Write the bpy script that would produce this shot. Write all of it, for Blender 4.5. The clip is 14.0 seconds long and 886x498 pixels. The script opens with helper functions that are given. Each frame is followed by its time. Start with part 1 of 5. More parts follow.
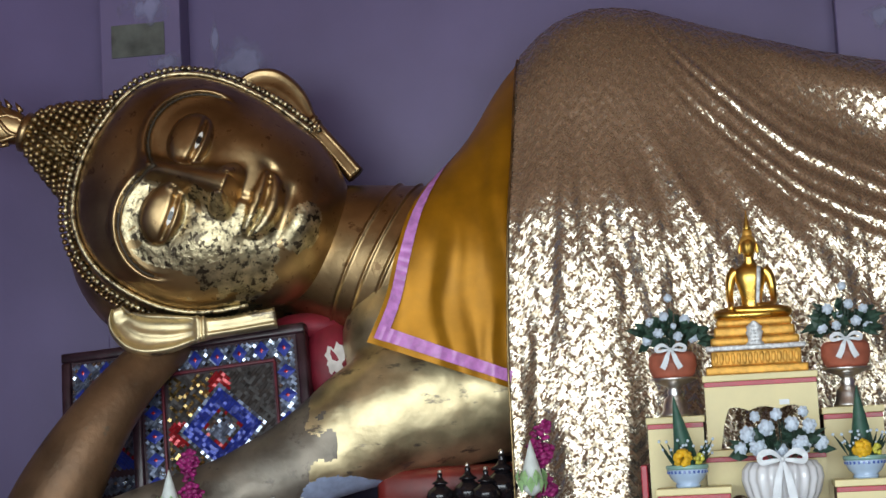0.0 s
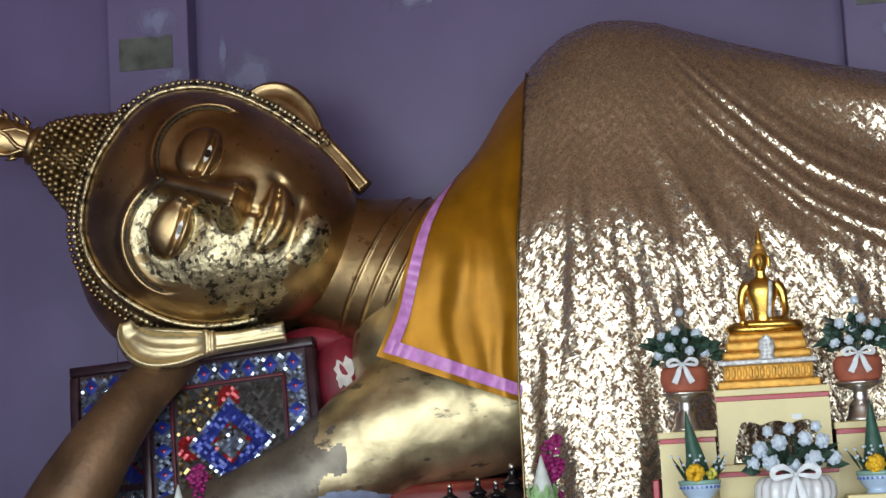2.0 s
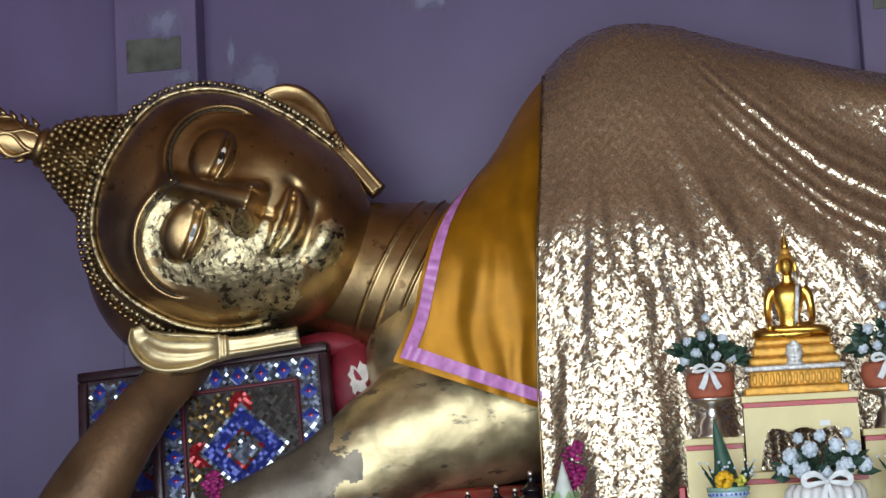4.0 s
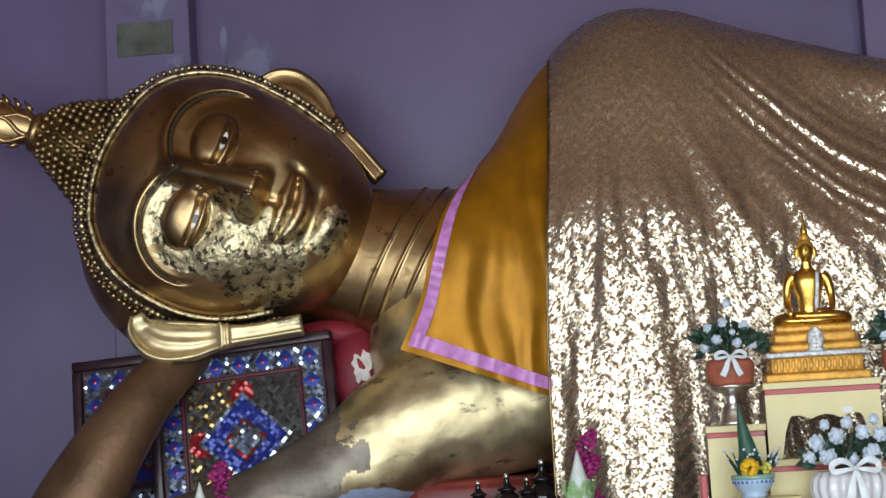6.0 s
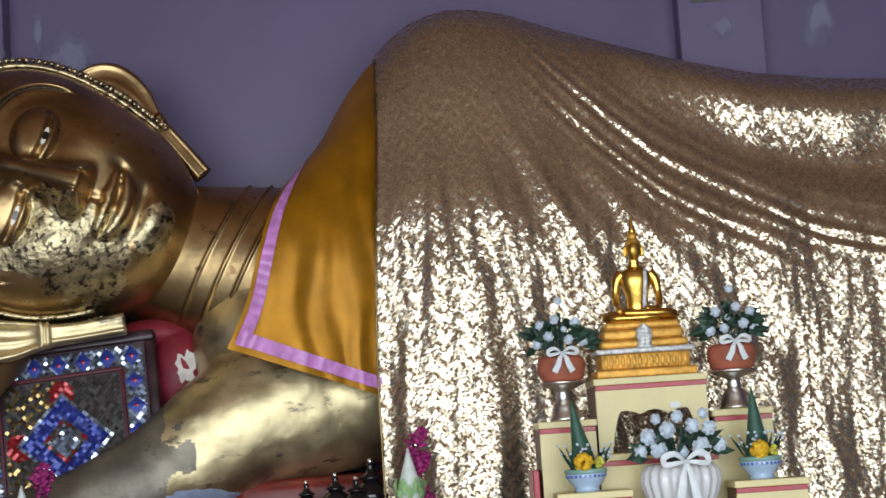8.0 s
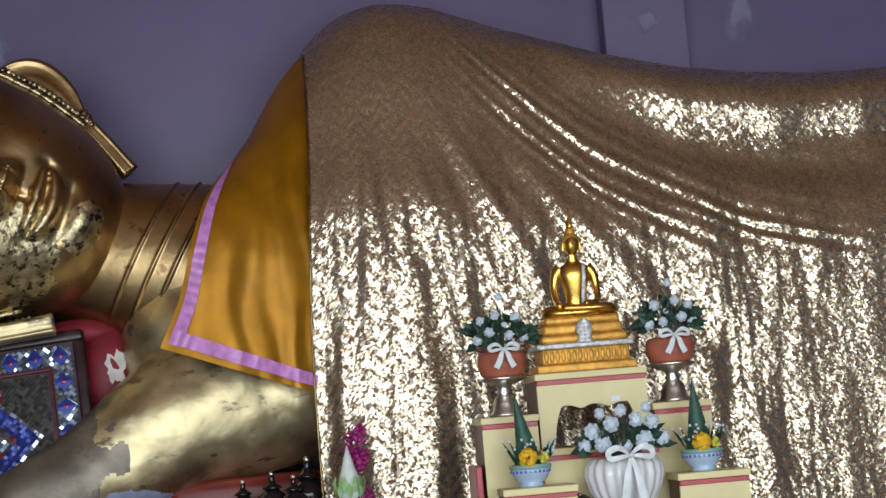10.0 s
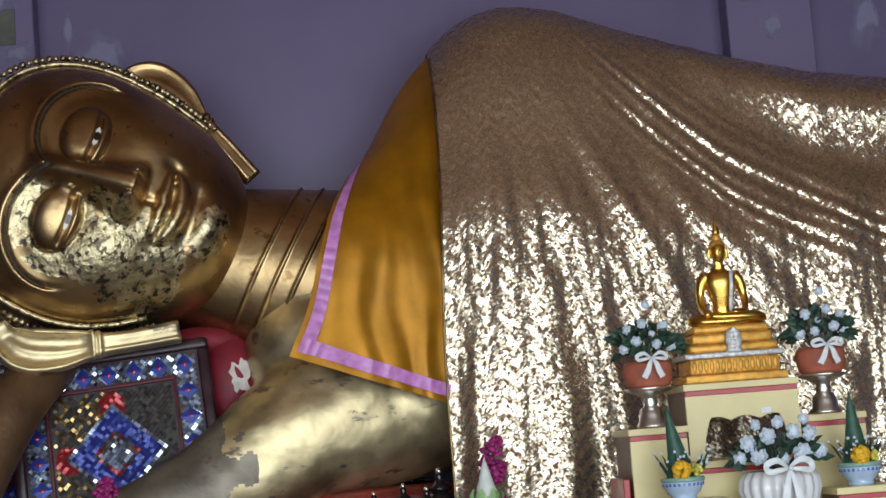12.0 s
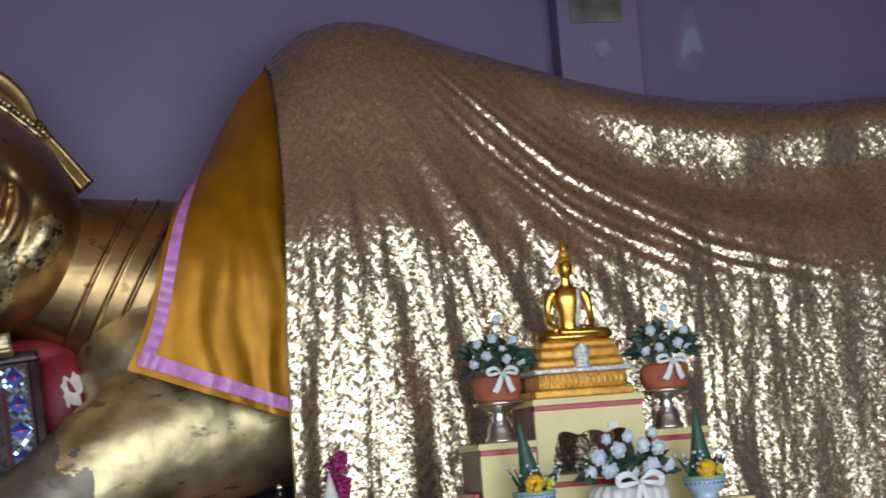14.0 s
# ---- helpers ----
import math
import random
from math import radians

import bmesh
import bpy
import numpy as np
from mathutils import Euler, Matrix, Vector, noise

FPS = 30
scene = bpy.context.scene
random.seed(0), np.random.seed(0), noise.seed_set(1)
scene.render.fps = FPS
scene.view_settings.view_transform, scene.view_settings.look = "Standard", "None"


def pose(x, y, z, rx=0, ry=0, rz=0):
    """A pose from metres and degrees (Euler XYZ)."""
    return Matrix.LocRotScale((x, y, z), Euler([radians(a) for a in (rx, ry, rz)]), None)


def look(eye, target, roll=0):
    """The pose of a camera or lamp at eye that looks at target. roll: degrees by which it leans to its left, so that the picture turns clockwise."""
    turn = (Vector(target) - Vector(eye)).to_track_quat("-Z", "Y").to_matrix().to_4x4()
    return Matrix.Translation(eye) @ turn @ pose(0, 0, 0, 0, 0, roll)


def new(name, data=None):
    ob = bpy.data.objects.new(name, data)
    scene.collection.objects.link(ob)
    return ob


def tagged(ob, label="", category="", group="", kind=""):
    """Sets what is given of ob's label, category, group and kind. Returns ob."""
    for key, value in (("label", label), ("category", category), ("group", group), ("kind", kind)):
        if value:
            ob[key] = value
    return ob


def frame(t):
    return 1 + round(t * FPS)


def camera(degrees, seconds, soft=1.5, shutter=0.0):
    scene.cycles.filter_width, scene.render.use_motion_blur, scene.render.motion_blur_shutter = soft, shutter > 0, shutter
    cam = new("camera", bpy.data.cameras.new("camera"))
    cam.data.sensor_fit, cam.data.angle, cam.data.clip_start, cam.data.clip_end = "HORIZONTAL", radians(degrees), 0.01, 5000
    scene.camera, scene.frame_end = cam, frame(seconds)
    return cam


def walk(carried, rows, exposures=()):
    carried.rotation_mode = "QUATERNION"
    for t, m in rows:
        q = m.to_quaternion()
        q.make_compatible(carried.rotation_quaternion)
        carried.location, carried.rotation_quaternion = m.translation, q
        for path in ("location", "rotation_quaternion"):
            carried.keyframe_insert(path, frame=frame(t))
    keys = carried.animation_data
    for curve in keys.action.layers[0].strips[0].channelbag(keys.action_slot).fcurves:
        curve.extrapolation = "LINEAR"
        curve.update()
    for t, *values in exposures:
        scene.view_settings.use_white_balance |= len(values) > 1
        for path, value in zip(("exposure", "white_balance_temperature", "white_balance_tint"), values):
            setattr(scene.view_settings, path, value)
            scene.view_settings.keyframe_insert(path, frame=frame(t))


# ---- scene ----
cam = camera(28.7, 14.0, shutter=0.2)
PATH = [
    (0, (0.13, -8.67, 1.396), (-0.195, -6.709, 1.618), -2.92),
    (0.5, (0.136, -8.66, 1.386), (-0.19, -6.7, 1.615), -2.86),
    (1, (0.128, -8.667, 1.401), (-0.196, -6.707, 1.63), -2.9),
    (1.5, (0.109, -8.679, 1.406), (-0.21, -6.718, 1.637), -2.93),
    (2, (0.093, -8.659, 1.418), (-0.233, -6.7, 1.651), -2.97),
    (2.5, (0.081, -8.64, 1.426), (-0.264, -6.685, 1.663), -2.86),
    (3, (0.027, -8.633, 1.435), (-0.322, -6.679, 1.675), -2.89),
    (5.3, (-0.393, -8.558, 1.395), (-0.596, -6.583, 1.633), -3.14),
    (5.5, (-0.435, -8.564, 1.406), (-0.636, -6.588, 1.64), -3.19),
    (6, (-0.44, -8.532, 1.418), (-0.662, -6.558, 1.648), -3.15),
    (6.5, (-0.491, -8.522, 1.415), (-0.688, -6.545, 1.645), -3.14),
    (7, (-0.57, -8.537, 1.416), (-0.694, -6.554, 1.643), -3.26),
    (7.5, (-0.633, -8.539, 1.405), (-0.676, -6.552, 1.631), -3.49),
    (8, (-0.652, -8.531, 1.391), (-0.62, -6.544, 1.615), -3.77),
    (8.2, (-0.71, -8.55, 1.388), (-0.636, -6.564, 1.611), -3.88),
    (10.3, (-0.913, -8.479, 1.457), (-0.747, -6.496, 1.655), -4.72),
    (10.5, (-0.961, -8.458, 1.469), (-0.798, -6.475, 1.665), -4.68),
    (11, (-1.113, -8.401, 1.454), (-0.949, -6.418, 1.661), -4.54),
    (11.5, (-1.204, -8.346, 1.451), (-1.054, -6.363, 1.665), -4.45),
    (12, (-1.268, -8.302, 1.444), (-1.141, -6.319, 1.669), -4.37),
    (12.5, (-1.311, -8.278, 1.444), (-1.211, -6.294, 1.675), -4.22),
    (13, (-1.348, -8.254, 1.439), (-1.252, -6.27, 1.676), -4.19),
    (13.5, (-1.425, -8.211, 1.419), (-1.23, -6.235, 1.662), -4.28),
    (14, (-1.588, -8.221, 1.43), (-1.191, -6.274, 1.663), -4.47),
]
walk(cam, [(t, look(eye, target, roll)) for t, eye, target, roll in PATH],
     exposures=[(0, 0.0), (2, 0.0), (3, 0.05), (5.4, -0.05), (6.5, 0.05), (8.2, -0.08), (10.3, -0.2), (12.5, -0.15), (13.5, -0.08), (14, -0.2)])

# ---------- light ----------
world = bpy.data.worlds.new("sky")
scene.world = world
world.use_nodes = True
wn = world.node_tree
sky = wn.nodes.new("ShaderNodeTexSky")
sky.sky_type = "NISHITA"
sky.sun_disc = False
sky.sun_elevation, sky.sun_rotation = radians(55), radians(200)
wn.links.new(sky.outputs[0], wn.nodes["Background"].inputs[0])
wn.nodes["Background"].inputs[1].default_value = 0.12

sun = new("sun", bpy.data.lights.new("sun", "SUN"))
sun.data.energy, sun.data.angle, sun.data.color = 3.0, radians(0.5), (1, 0.95, 0.88)
sun.matrix_world = look((2, -20, 28), (0, 0, 0))

# daylight of the open temple front, filling the opening behind the camera
daylight = new("daylight", bpy.data.lights.new("daylight", "AREA"))
daylight.data.shape, daylight.data.size, daylight.data.size_y = "RECTANGLE", 9.6, 3.3
daylight.data.energy, daylight.data.color = 700, (0.845, 0.945, 1.0)
daylight.matrix_world = look((-0.8, -10.6, 1.95), (-0.8, 0, 1.95))


# ---------- materials ----------
def material(name, rgb, rough=0.5, metal=0.0, vary=0.12, scale=6.0, bump=0.1, fine=60.0, dark=None, dark_amount=0.0, dark_scale=4.0, coat=0.0, smear=None):
    m = bpy.data.materials.new(name)
    m.use_nodes = True
    nt = m.node_tree
    n, l = nt.nodes, nt.links
    b = n["Principled BSDF"]
    co = n.new("ShaderNodeTexCoord")
    a = n.new("ShaderNodeTexNoise")
    a.inputs["Scale"].default_value, a.inputs["Detail"].default_value = scale, 5
    f = n.new("ShaderNodeTexNoise")
    f.inputs["Scale"].default_value, f.inputs["Detail"].default_value = fine, 3
    for q in (a, f):
        l.new(co.outputs["Object"], q.inputs["Vector"])
    ramp = n.new("ShaderNodeValToRGB")
    lo = [max(0, c * (1 - 2 * vary)) for c in rgb]
    hi = [min(1, c * (1 + 2 * vary)) for c in rgb]
    ramp.color_ramp.elements[0].position, ramp.color_ramp.elements[1].position = 0.3, 0.7
    ramp.color_ramp.elements[0].color, ramp.color_ramp.elements[1].color = (*lo, 1), (*hi, 1)
    l.new(a.outputs["Fac"], ramp.inputs["Fac"])
    colour = ramp.outputs["Color"]
    if dark:
        d = n.new("ShaderNodeTexNoise")
        d.inputs["Scale"].default_value, d.inputs["Detail"].default_value = dark_scale, 8
        d.inputs["Roughness"].default_value = 0.65
        if smear:
            along = n.new("ShaderNodeMapping")
            along.inputs["Scale"].default_value = smear
            l.new(co.outputs["Object"], along.inputs["Vector"])
            l.new(along.outputs[0], d.inputs["Vector"])
        else:
            l.new(co.outputs["Object"], d.inputs["Vector"])
        r = n.new("ShaderNodeValToRGB")
        r.color_ramp.elements[0].position, r.color_ramp.elements[1].position = 0.62 - dark_amount, 0.68 - dark_amount
        l.new(d.outputs["Fac"], r.inputs["Fac"])
        mix = n.new("ShaderNodeMix")
        mix.data_type = "RGBA"
        l.new(r.outputs["Color"], mix.inputs["Factor"])
        l.new(colour, mix.inputs["A"])
        mix.inputs["B"].default_value = (*dark, 1)
        colour = mix.outputs["Result"]
    l.new(colour, b.inputs["Base Color"])
    b.inputs["Metallic"].default_value = metal
    b.inputs["Coat Weight"].default_value = coat
    rr = n.new("ShaderNodeMapRange")
    rr.inputs["To Min"].default_value, rr.inputs["To Max"].default_value = max(0.03, rough - 0.1), min(1, rough + 0.1)
    l.new(a.outputs["Fac"], rr.inputs["Value"])
    l.new(rr.outputs["Result"], b.inputs["Roughness"])
    if bump:
        bp = n.new("ShaderNodeBump")
        bp.inputs["Strength"].default_value, bp.inputs["Distance"].default_value = bump, 0.01
        l.new(f.outputs["Fac"], bp.inputs["Height"])
        l.new(bp.outputs["Normal"], b.inputs["Normal"])
    return m


def sequin_cloth():
    """Brown cloth sewn with gold sequins in zigzag rows; each sequin leans its own way."""
    m = bpy.data.materials.new("sequin_cloth")
    m.use_nodes = True
    nt = m.node_tree
    n, l = nt.nodes, nt.links
    b = n["Principled BSDF"]
    uv = n.new("ShaderNodeUVMap")

    def math_node(op, x, y=None):
        q = n.new("ShaderNodeMath")
        q.operation = op
        for i, v in enumerate((x, y)):
            if v is None:
                continue
            if isinstance(v, (int, float)):
                q.inputs[i].default_value = v
            else:
                l.new(v, q.inputs[i])
        return q.outputs[0]

    sep = n.new("ShaderNodeSeparateXYZ")
    l.new(uv.outputs[0], sep.inputs[0])
    tri = math_node("PINGPONG", sep.outputs["X"], 0.052)
    zig = math_node("ADD", sep.outputs["Y"], math_node("MULTIPLY", tri, 1.4))
    row = math_node("PINGPONG", zig, 0.036)
    vor = n.new("ShaderNodeTexVoronoi")
    vor.inputs["Scale"].default_value = 118
    l.new(uv.outputs[0], vor.inputs["Vector"])
    r = n.new("ShaderNodeMapRange")
    r.inputs["From Min"].default_value, r.inputs["From Max"].default_value = 0.009, 0.020
    l.new(row, r.inputs["Value"])
    mix = n.new("ShaderNodeMix")
    mix.data_type = "RGBA"
    mix.inputs["A"].default_value = (0.56, 0.455, 0.32, 1)
    mix.inputs["B"].default_value = (0.62, 0.545, 0.43, 1)
    l.new(r.outputs["Result"], mix.inputs["Factor"])
    # bare brown cloth shows between the sequins
    parts = n.new("ShaderNodeSeparateColor")
    l.new(vor.outputs["Color"], parts.inputs["Color"])
    bare = math_node("GREATER_THAN", parts.outputs["Green"], math_node("ADD", math_node("MULTIPLY", r.outputs["Result"], 0.26), 0.53))
    sewn = math_node("SUBTRACT", 1.0, bare)
    cloth = n.new("ShaderNodeMix")
    cloth.data_type = "RGBA"
    cloth.inputs["B"].default_value = (0.21, 0.125, 0.072, 1)
    l.new(bare, cloth.inputs["Factor"])
    l.new(mix.outputs["Result"], cloth.inputs["A"])
    l.new(cloth.outputs["Result"], b.inputs["Base Color"])
    met = n.new("ShaderNodeMapRange")
    met.inputs["To Min"].default_value, met.inputs["To Max"].default_value = 0.88, 0.92
    l.new(r.outputs["Result"], met.inputs["Value"])
    l.new(math_node("MULTIPLY", met.outputs["Result"], sewn), b.inputs["Metallic"])
    ro = n.new("ShaderNodeMapRange")
    ro.inputs["To Min"].default_value, ro.inputs["To Max"].default_value = 0.31, 0.26
    l.new(r.outputs["Result"], ro.inputs["Value"])
    l.new(math_node("ADD", ro.outputs["Result"], math_node("MULTIPLY", bare, 0.45)), b.inputs["Roughness"])
    geo = n.new("ShaderNodeNewGeometry")
    off = n.new("ShaderNodeVectorMath")
    off.operation = "SUBTRACT"
    off.inputs[1].default_value = (0.5, 0.5, 0.5)
    l.new(vor.outputs["Color"], off.inputs[0])
    sc = n.new("ShaderNodeVectorMath")
    sc.operation = "SCALE"
    sc.inputs["Scale"].default_value = 0.24
    l.new(off.outputs[0], sc.inputs[0])
    # alternate zigzag rows are sewn leaning up and leaning down
    lean = n.new("ShaderNodeCombineXYZ")
    l.new(math_node("MULTIPLY", math_node("SUBTRACT", r.outputs["Result"], 0.5), -0.11), lean.inputs["Z"])
    both = n.new("ShaderNodeVectorMath")
    l.new(sc.outputs[0], both.inputs[0])
    l.new(lean.outputs[0], both.inputs[1])
    ad = n.new("ShaderNodeVectorMath")
    l.new(both.outputs[0], ad.inputs[0])
    l.new(geo.outputs["Normal"], ad.inputs[1])
    nm = n.new("ShaderNodeVectorMath")
    nm.operation = "NORMALIZE"
    l.new(ad.outputs[0], nm.inputs[0])
    l.new(nm.outputs[0], b.inputs["Normal"])
    return m


GOLD = material("gilded_lacquer", (0.42, 0.29, 0.145), 0.36, 1.0, 0.18, 4, 0.16, 26, (0.24, 0.15, 0.075), 0.025, 16)
GOLD_WORN = material("worn_gold_leaf", (0.60, 0.50, 0.30), 0.46, 0.92, 0.22, 5, 0.35, 18, (0.24, 0.20, 0.15), 0.055, 9, smear=(0.5, 1, 1.3))
GOLD_AGED = material("aged_brown_gilding", (0.165, 0.092, 0.047), 0.5, 0.55, 0.2, 5, 0.3, 30, (0.15, 0.105, 0.065), 0.01, 14)
GREY_WORN = material("grey_worn_gilding", (0.23, 0.20, 0.16), 0.5, 0.6, 0.2, 6, 0.3, 24, (0.14, 0.12, 0.10), 0.06, 9)
BROWN_REFLECTOR = material("red_brown_reflector", (0.40, 0.17, 0.065), 0.6, 0, 0.15, 3)
GROOVE = material("dark_brow_line", (0.05, 0.035, 0.02), 0.6, 0.2, 0.1)
GOLD_LEAF = material("flaking_gold_leaf", (0.58, 0.49, 0.30), 0.42, 1.0, 0.25, 18, 0.5, 50, (0.10, 0.08, 0.055), 0.10, 26)
GOLD_DARK = material("dull_gold_curls", (0.31, 0.22, 0.105), 0.40, 1.0, 0.2, 12, 0.1, 60)
EYE_WHITE = material("eye_inlay", (0.75, 0.73, 0.68), 0.25, 0, 0.03)
EYE_DARK = material("eye_pupil", (0.01, 0.01, 0.01), 0.2, 0, 0.0)
BRIGHT_GOLD = material("bright_gold_paint", (0.80, 0.50, 0.11), 0.30, 1.0, 0.06, 12, 0.05, 60)
PEDESTAL_GOLD = material("carved_gold_paint", (0.70, 0.37, 0.07), 0.5, 0.5, 0.15, 30, 0.2, 80)
WALL = material("lavender_wall_paint", (0.118, 0.089, 0.198), 0.42, 0, 0.07, 1.2, 0.06, 25, (0.137, 0.113, 0.235), -0.02, 0.9)
PILASTER = material("lavender_pilaster_paint", (0.132, 0.101, 0.210), 0.42, 0, 0.05, 2, 0.05, 25)
SLATE = material("grey_green_tile", (0.09, 0.095, 0.085), 0.35, 0, 0.25, 8, 0.05, 60)
CEIL = material("ceiling_paint", (0.32, 0.15, 0.068), 0.8, 0, 0.06)
FLOOR = material("polished_floor", (0.30, 0.27, 0.25), 0.3, 0, 0.15, 2)
PAVE = material("courtyard_concrete", (0.45, 0.43, 0.40), 0.8, 0, 0.1, 3)
SEQUIN = sequin_cloth()
ORANGE = material("orange_satin", (0.43, 0.188, 0.006), 0.40, 0.5, 0.10, 8, 0.12, 220)
PINK = material("lilac_ribbon", (0.62, 0.25, 0.62), 0.35, 0, 0.12, 25, 0.2, 30)
RED_PAINT = material("red_lacquer", (0.17, 0.018, 0.014), 0.4, 0, 0.2, 8, 0.05)
RED_CLOTH = material("crimson_cushion", (0.20, 0.010, 0.025), 0.6, 0, 0.15, 9, 0.1)
FLAKE = material("bare_plaster", (0.60, 0.56, 0.54), 0.6, 0, 0.1, 20)
CREAM = material("cream_paint", (0.76, 0.65, 0.33), 0.42, 0, 0.05, 5, 0.04)
STRIPE = material("red_stripe", (0.42, 0.02, 0.04), 0.35, 0, 0.1, 9, 0.03)
BROWN = material("brown_wood_side", (0.16, 0.08, 0.05), 0.5, 0, 0.2, 6)
TINSEL = material("white_tinsel", (0.62, 0.62, 0.62), 0.55, 0.4, 0.2, 60, 0.3, 90)
SILVER = material("silver_metal", (0.80, 0.78, 0.75), 0.34, 1.0, 0.1, 20)
TERRA = material("terracotta", (0.42, 0.12, 0.07), 0.55, 0, 0.12, 14)
PORCELAIN = material("white_porcelain", (0.78, 0.78, 0.80), 0.2, 0, 0.03, 8, 0.02, coat=0.4)
PALE_BLUE = material("pale_blue_glaze", (0.42, 0.55, 0.74), 0.2, 0, 0.05, 8, 0.02, coat=0.4)
BLUE_MARK = material("cobalt_mark", (0.08, 0.14, 0.42), 0.25, 0, 0.1)
GREEN_RIM = material("celadon_rim", (0.25, 0.42, 0.36), 0.25, 0, 0.1)
LEAF = material("dark_green_leaf", (0.025, 0.06, 0.04), 0.45, 0, 0.3, 30)
CONE = material("folded_banana_leaf", (0.035, 0.10, 0.07), 0.45, 0, 0.2, 20)
WHITE_PETAL = material("white_silk_petal", (0.62, 0.71, 0.82), 0.6, 0, 0.08, 40, 0.1)
WHITE_RIBBON = material("white_satin_ribbon", (0.74, 0.77, 0.80), 0.35, 0, 0.05, 20, 0.05)
YELLOW = material("marigold_petal", (0.85, 0.48, 0.02), 0.6, 0, 0.12, 40, 0.1)
YELLOW_GREEN = material("yellow_green_bud", (0.62, 0.58, 0.08), 0.6, 0, 0.12, 40)
ORCHID = material("magenta_orchid_petal", (0.30, 0.015, 0.14), 0.5, 0, 0.3, 40)
LOTUS_TIP = material("white_lotus_petal", (0.72, 0.78, 0.74), 0.5, 0, 0.05, 30)
LOTUS_GREEN = material("green_lotus_petal", (0.38, 0.62, 0.28), 0.5, 0, 0.1, 30)
CRIMSON_LINE = material("crimson_piping", (0.10, 0.008, 0.018), 0.5, 0, 0.2, 20)
BLACK = material("black_lacquer", (0.012, 0.010, 0.012), 0.15, 0, 0.2, 20, 0.02)
DARK_FRAME = material("dark_lacquer_frame", (0.030, 0.012, 0.018), 0.35, 0, 0.3, 15, 0.05)
MIRROR = material("mirror_tesserae", (0.29, 0.33, 0.40), 0.2, 1.0, 0.1, 30, 0)
BLUE_GLASS = material("blue_glass_tile", (0.014, 0.030, 0.25), 0.3, 0.25, 0.2, 25, 0)
RED_GLASS = material("red_glass_tile", (0.30, 0.012, 0.018), 0.2, 0.3, 0.2, 25, 0)
GOLD_GLASS = material("gold_glass_tile", (0.28, 0.19, 0.075), 0.25, 0.9, 0.2, 25, 0)
DARK_GLASS = material("smoky_glass_tile", (0.020, 0.014, 0.012), 0.55, 0.0, 0.3, 25, 0)
GREY_BLUE = material("bare_grey_blue_plaster", (0.30, 0.36, 0.52), 0.7, 0, 0.12, 14, 0.2)


# ---------- helpers ----------
def link_mesh(name, bm, mats, smooth=True):
    me = bpy.data.meshes.new(name)
    bm.normal_update()
    bm.to_mesh(me)
    bm.free()
    for q in mats if isinstance(mats, (list, tuple)) else [mats]:
        me.materials.append(q)
    if smooth:
        me.polygons.foreach_set("use_smooth", [True] * len(me.polygons))
    return new(name, me)


def part(name, bm, mat, parent=None, label="", smooth=True):
    ob = link_mesh(name, bm, mat, smooth)
    if parent:
        ob.parent = parent
    if label:
        tagged(ob, label)
    return ob


def thing(name, x, y, z, label, category, group="", kind=""):
    ob = new(name)
    ob.location = (x, y, z)
    return tagged(ob, label, category, group, kind)


def box(bm, x0, x1, y0, y1, z0, z1, bevel=0.0, mi=0):
    vs = [bm.verts.new((x, y, z)) for x in (x0, x1) for y in (y0, y1) for z in (z0, z1)]
    fs = []
    for q in ((0, 1, 3, 2), (4, 6, 7, 5), (0, 4, 5, 1), (2, 3, 7, 6), (0, 2, 6, 4), (1, 5, 7, 3)):
        fc = bm.faces.new([vs[i] for i in q])
        fc.material_index = mi
        fs.append(fc)
    if bevel:
        es = list({e for fc in fs for e in fc.edges})
        bmesh.ops.bevel(bm, geom=es, offset=bevel, segments=2, affect="EDGES", profile=0.5)
    return bm


def boxes(*args, bevel=0.0):
    bm = bmesh.new()
    for q in args:
        box(bm, *q, bevel=bevel)
    return bm


def lathe(bm, profile, n=32, centre=(0, 0, 0), mi=0, wave=0.0, waves=0):
    """A turned body: rows of (radius, height); wave makes ribs."""
    rings = []
    for r, h in profile:
        ring = []
        for i in range(n):
            a = 2 * math.pi * i / n
            q = r * (1 + wave * math.cos(waves * a)) if waves else r
            ring.append(bm.verts.new((centre[0] + q * math.cos(a), centre[1] + q * math.sin(a), centre[2] + h)))
        rings.append(ring)
    for a, b in zip(rings, rings[1:]):
        for i in range(n):
            bm.faces.new((a[i], a[(i + 1) % n], b[(i + 1) % n], b[i])).material_index = mi
    bm.faces.new(rings[0][::-1]).material_index = mi
    bm.faces.new(rings[-1]).material_index = mi
    return bm


def tube(bm, pts, radii, n=16, mi=0, flat=1.0, up=Vector((0, -1, 0))):
    """A rounded limb along points; flat squeezes it along up."""
    pts = [Vector([float(c) for c in p]) for p in pts]
    rings = []
    for i, p in enumerate(pts):
        d = (pts[min(i + 1, len(pts) - 1)] - pts[max(i - 1, 0)]).normalized()
        s = d.cross(up).normalized()
        u = s.cross(d).normalized()
        r = float(radii[i])
        rings.append([bm.verts.new(p + r * (math.cos(2 * math.pi * k / n) * s + flat * math.sin(2 * math.pi * k / n) * u)) for k in range(n)])
    for a, b in zip(rings, rings[1:]):
        for k in range(n):
            bm.faces.new((a[k], a[(k + 1) % n], b[(k + 1) % n], b[k])).material_index = mi
    bm.faces.new(rings[0][::-1]).material_index = mi
    bm.faces.new(rings[-1]).material_index = mi
    return bm


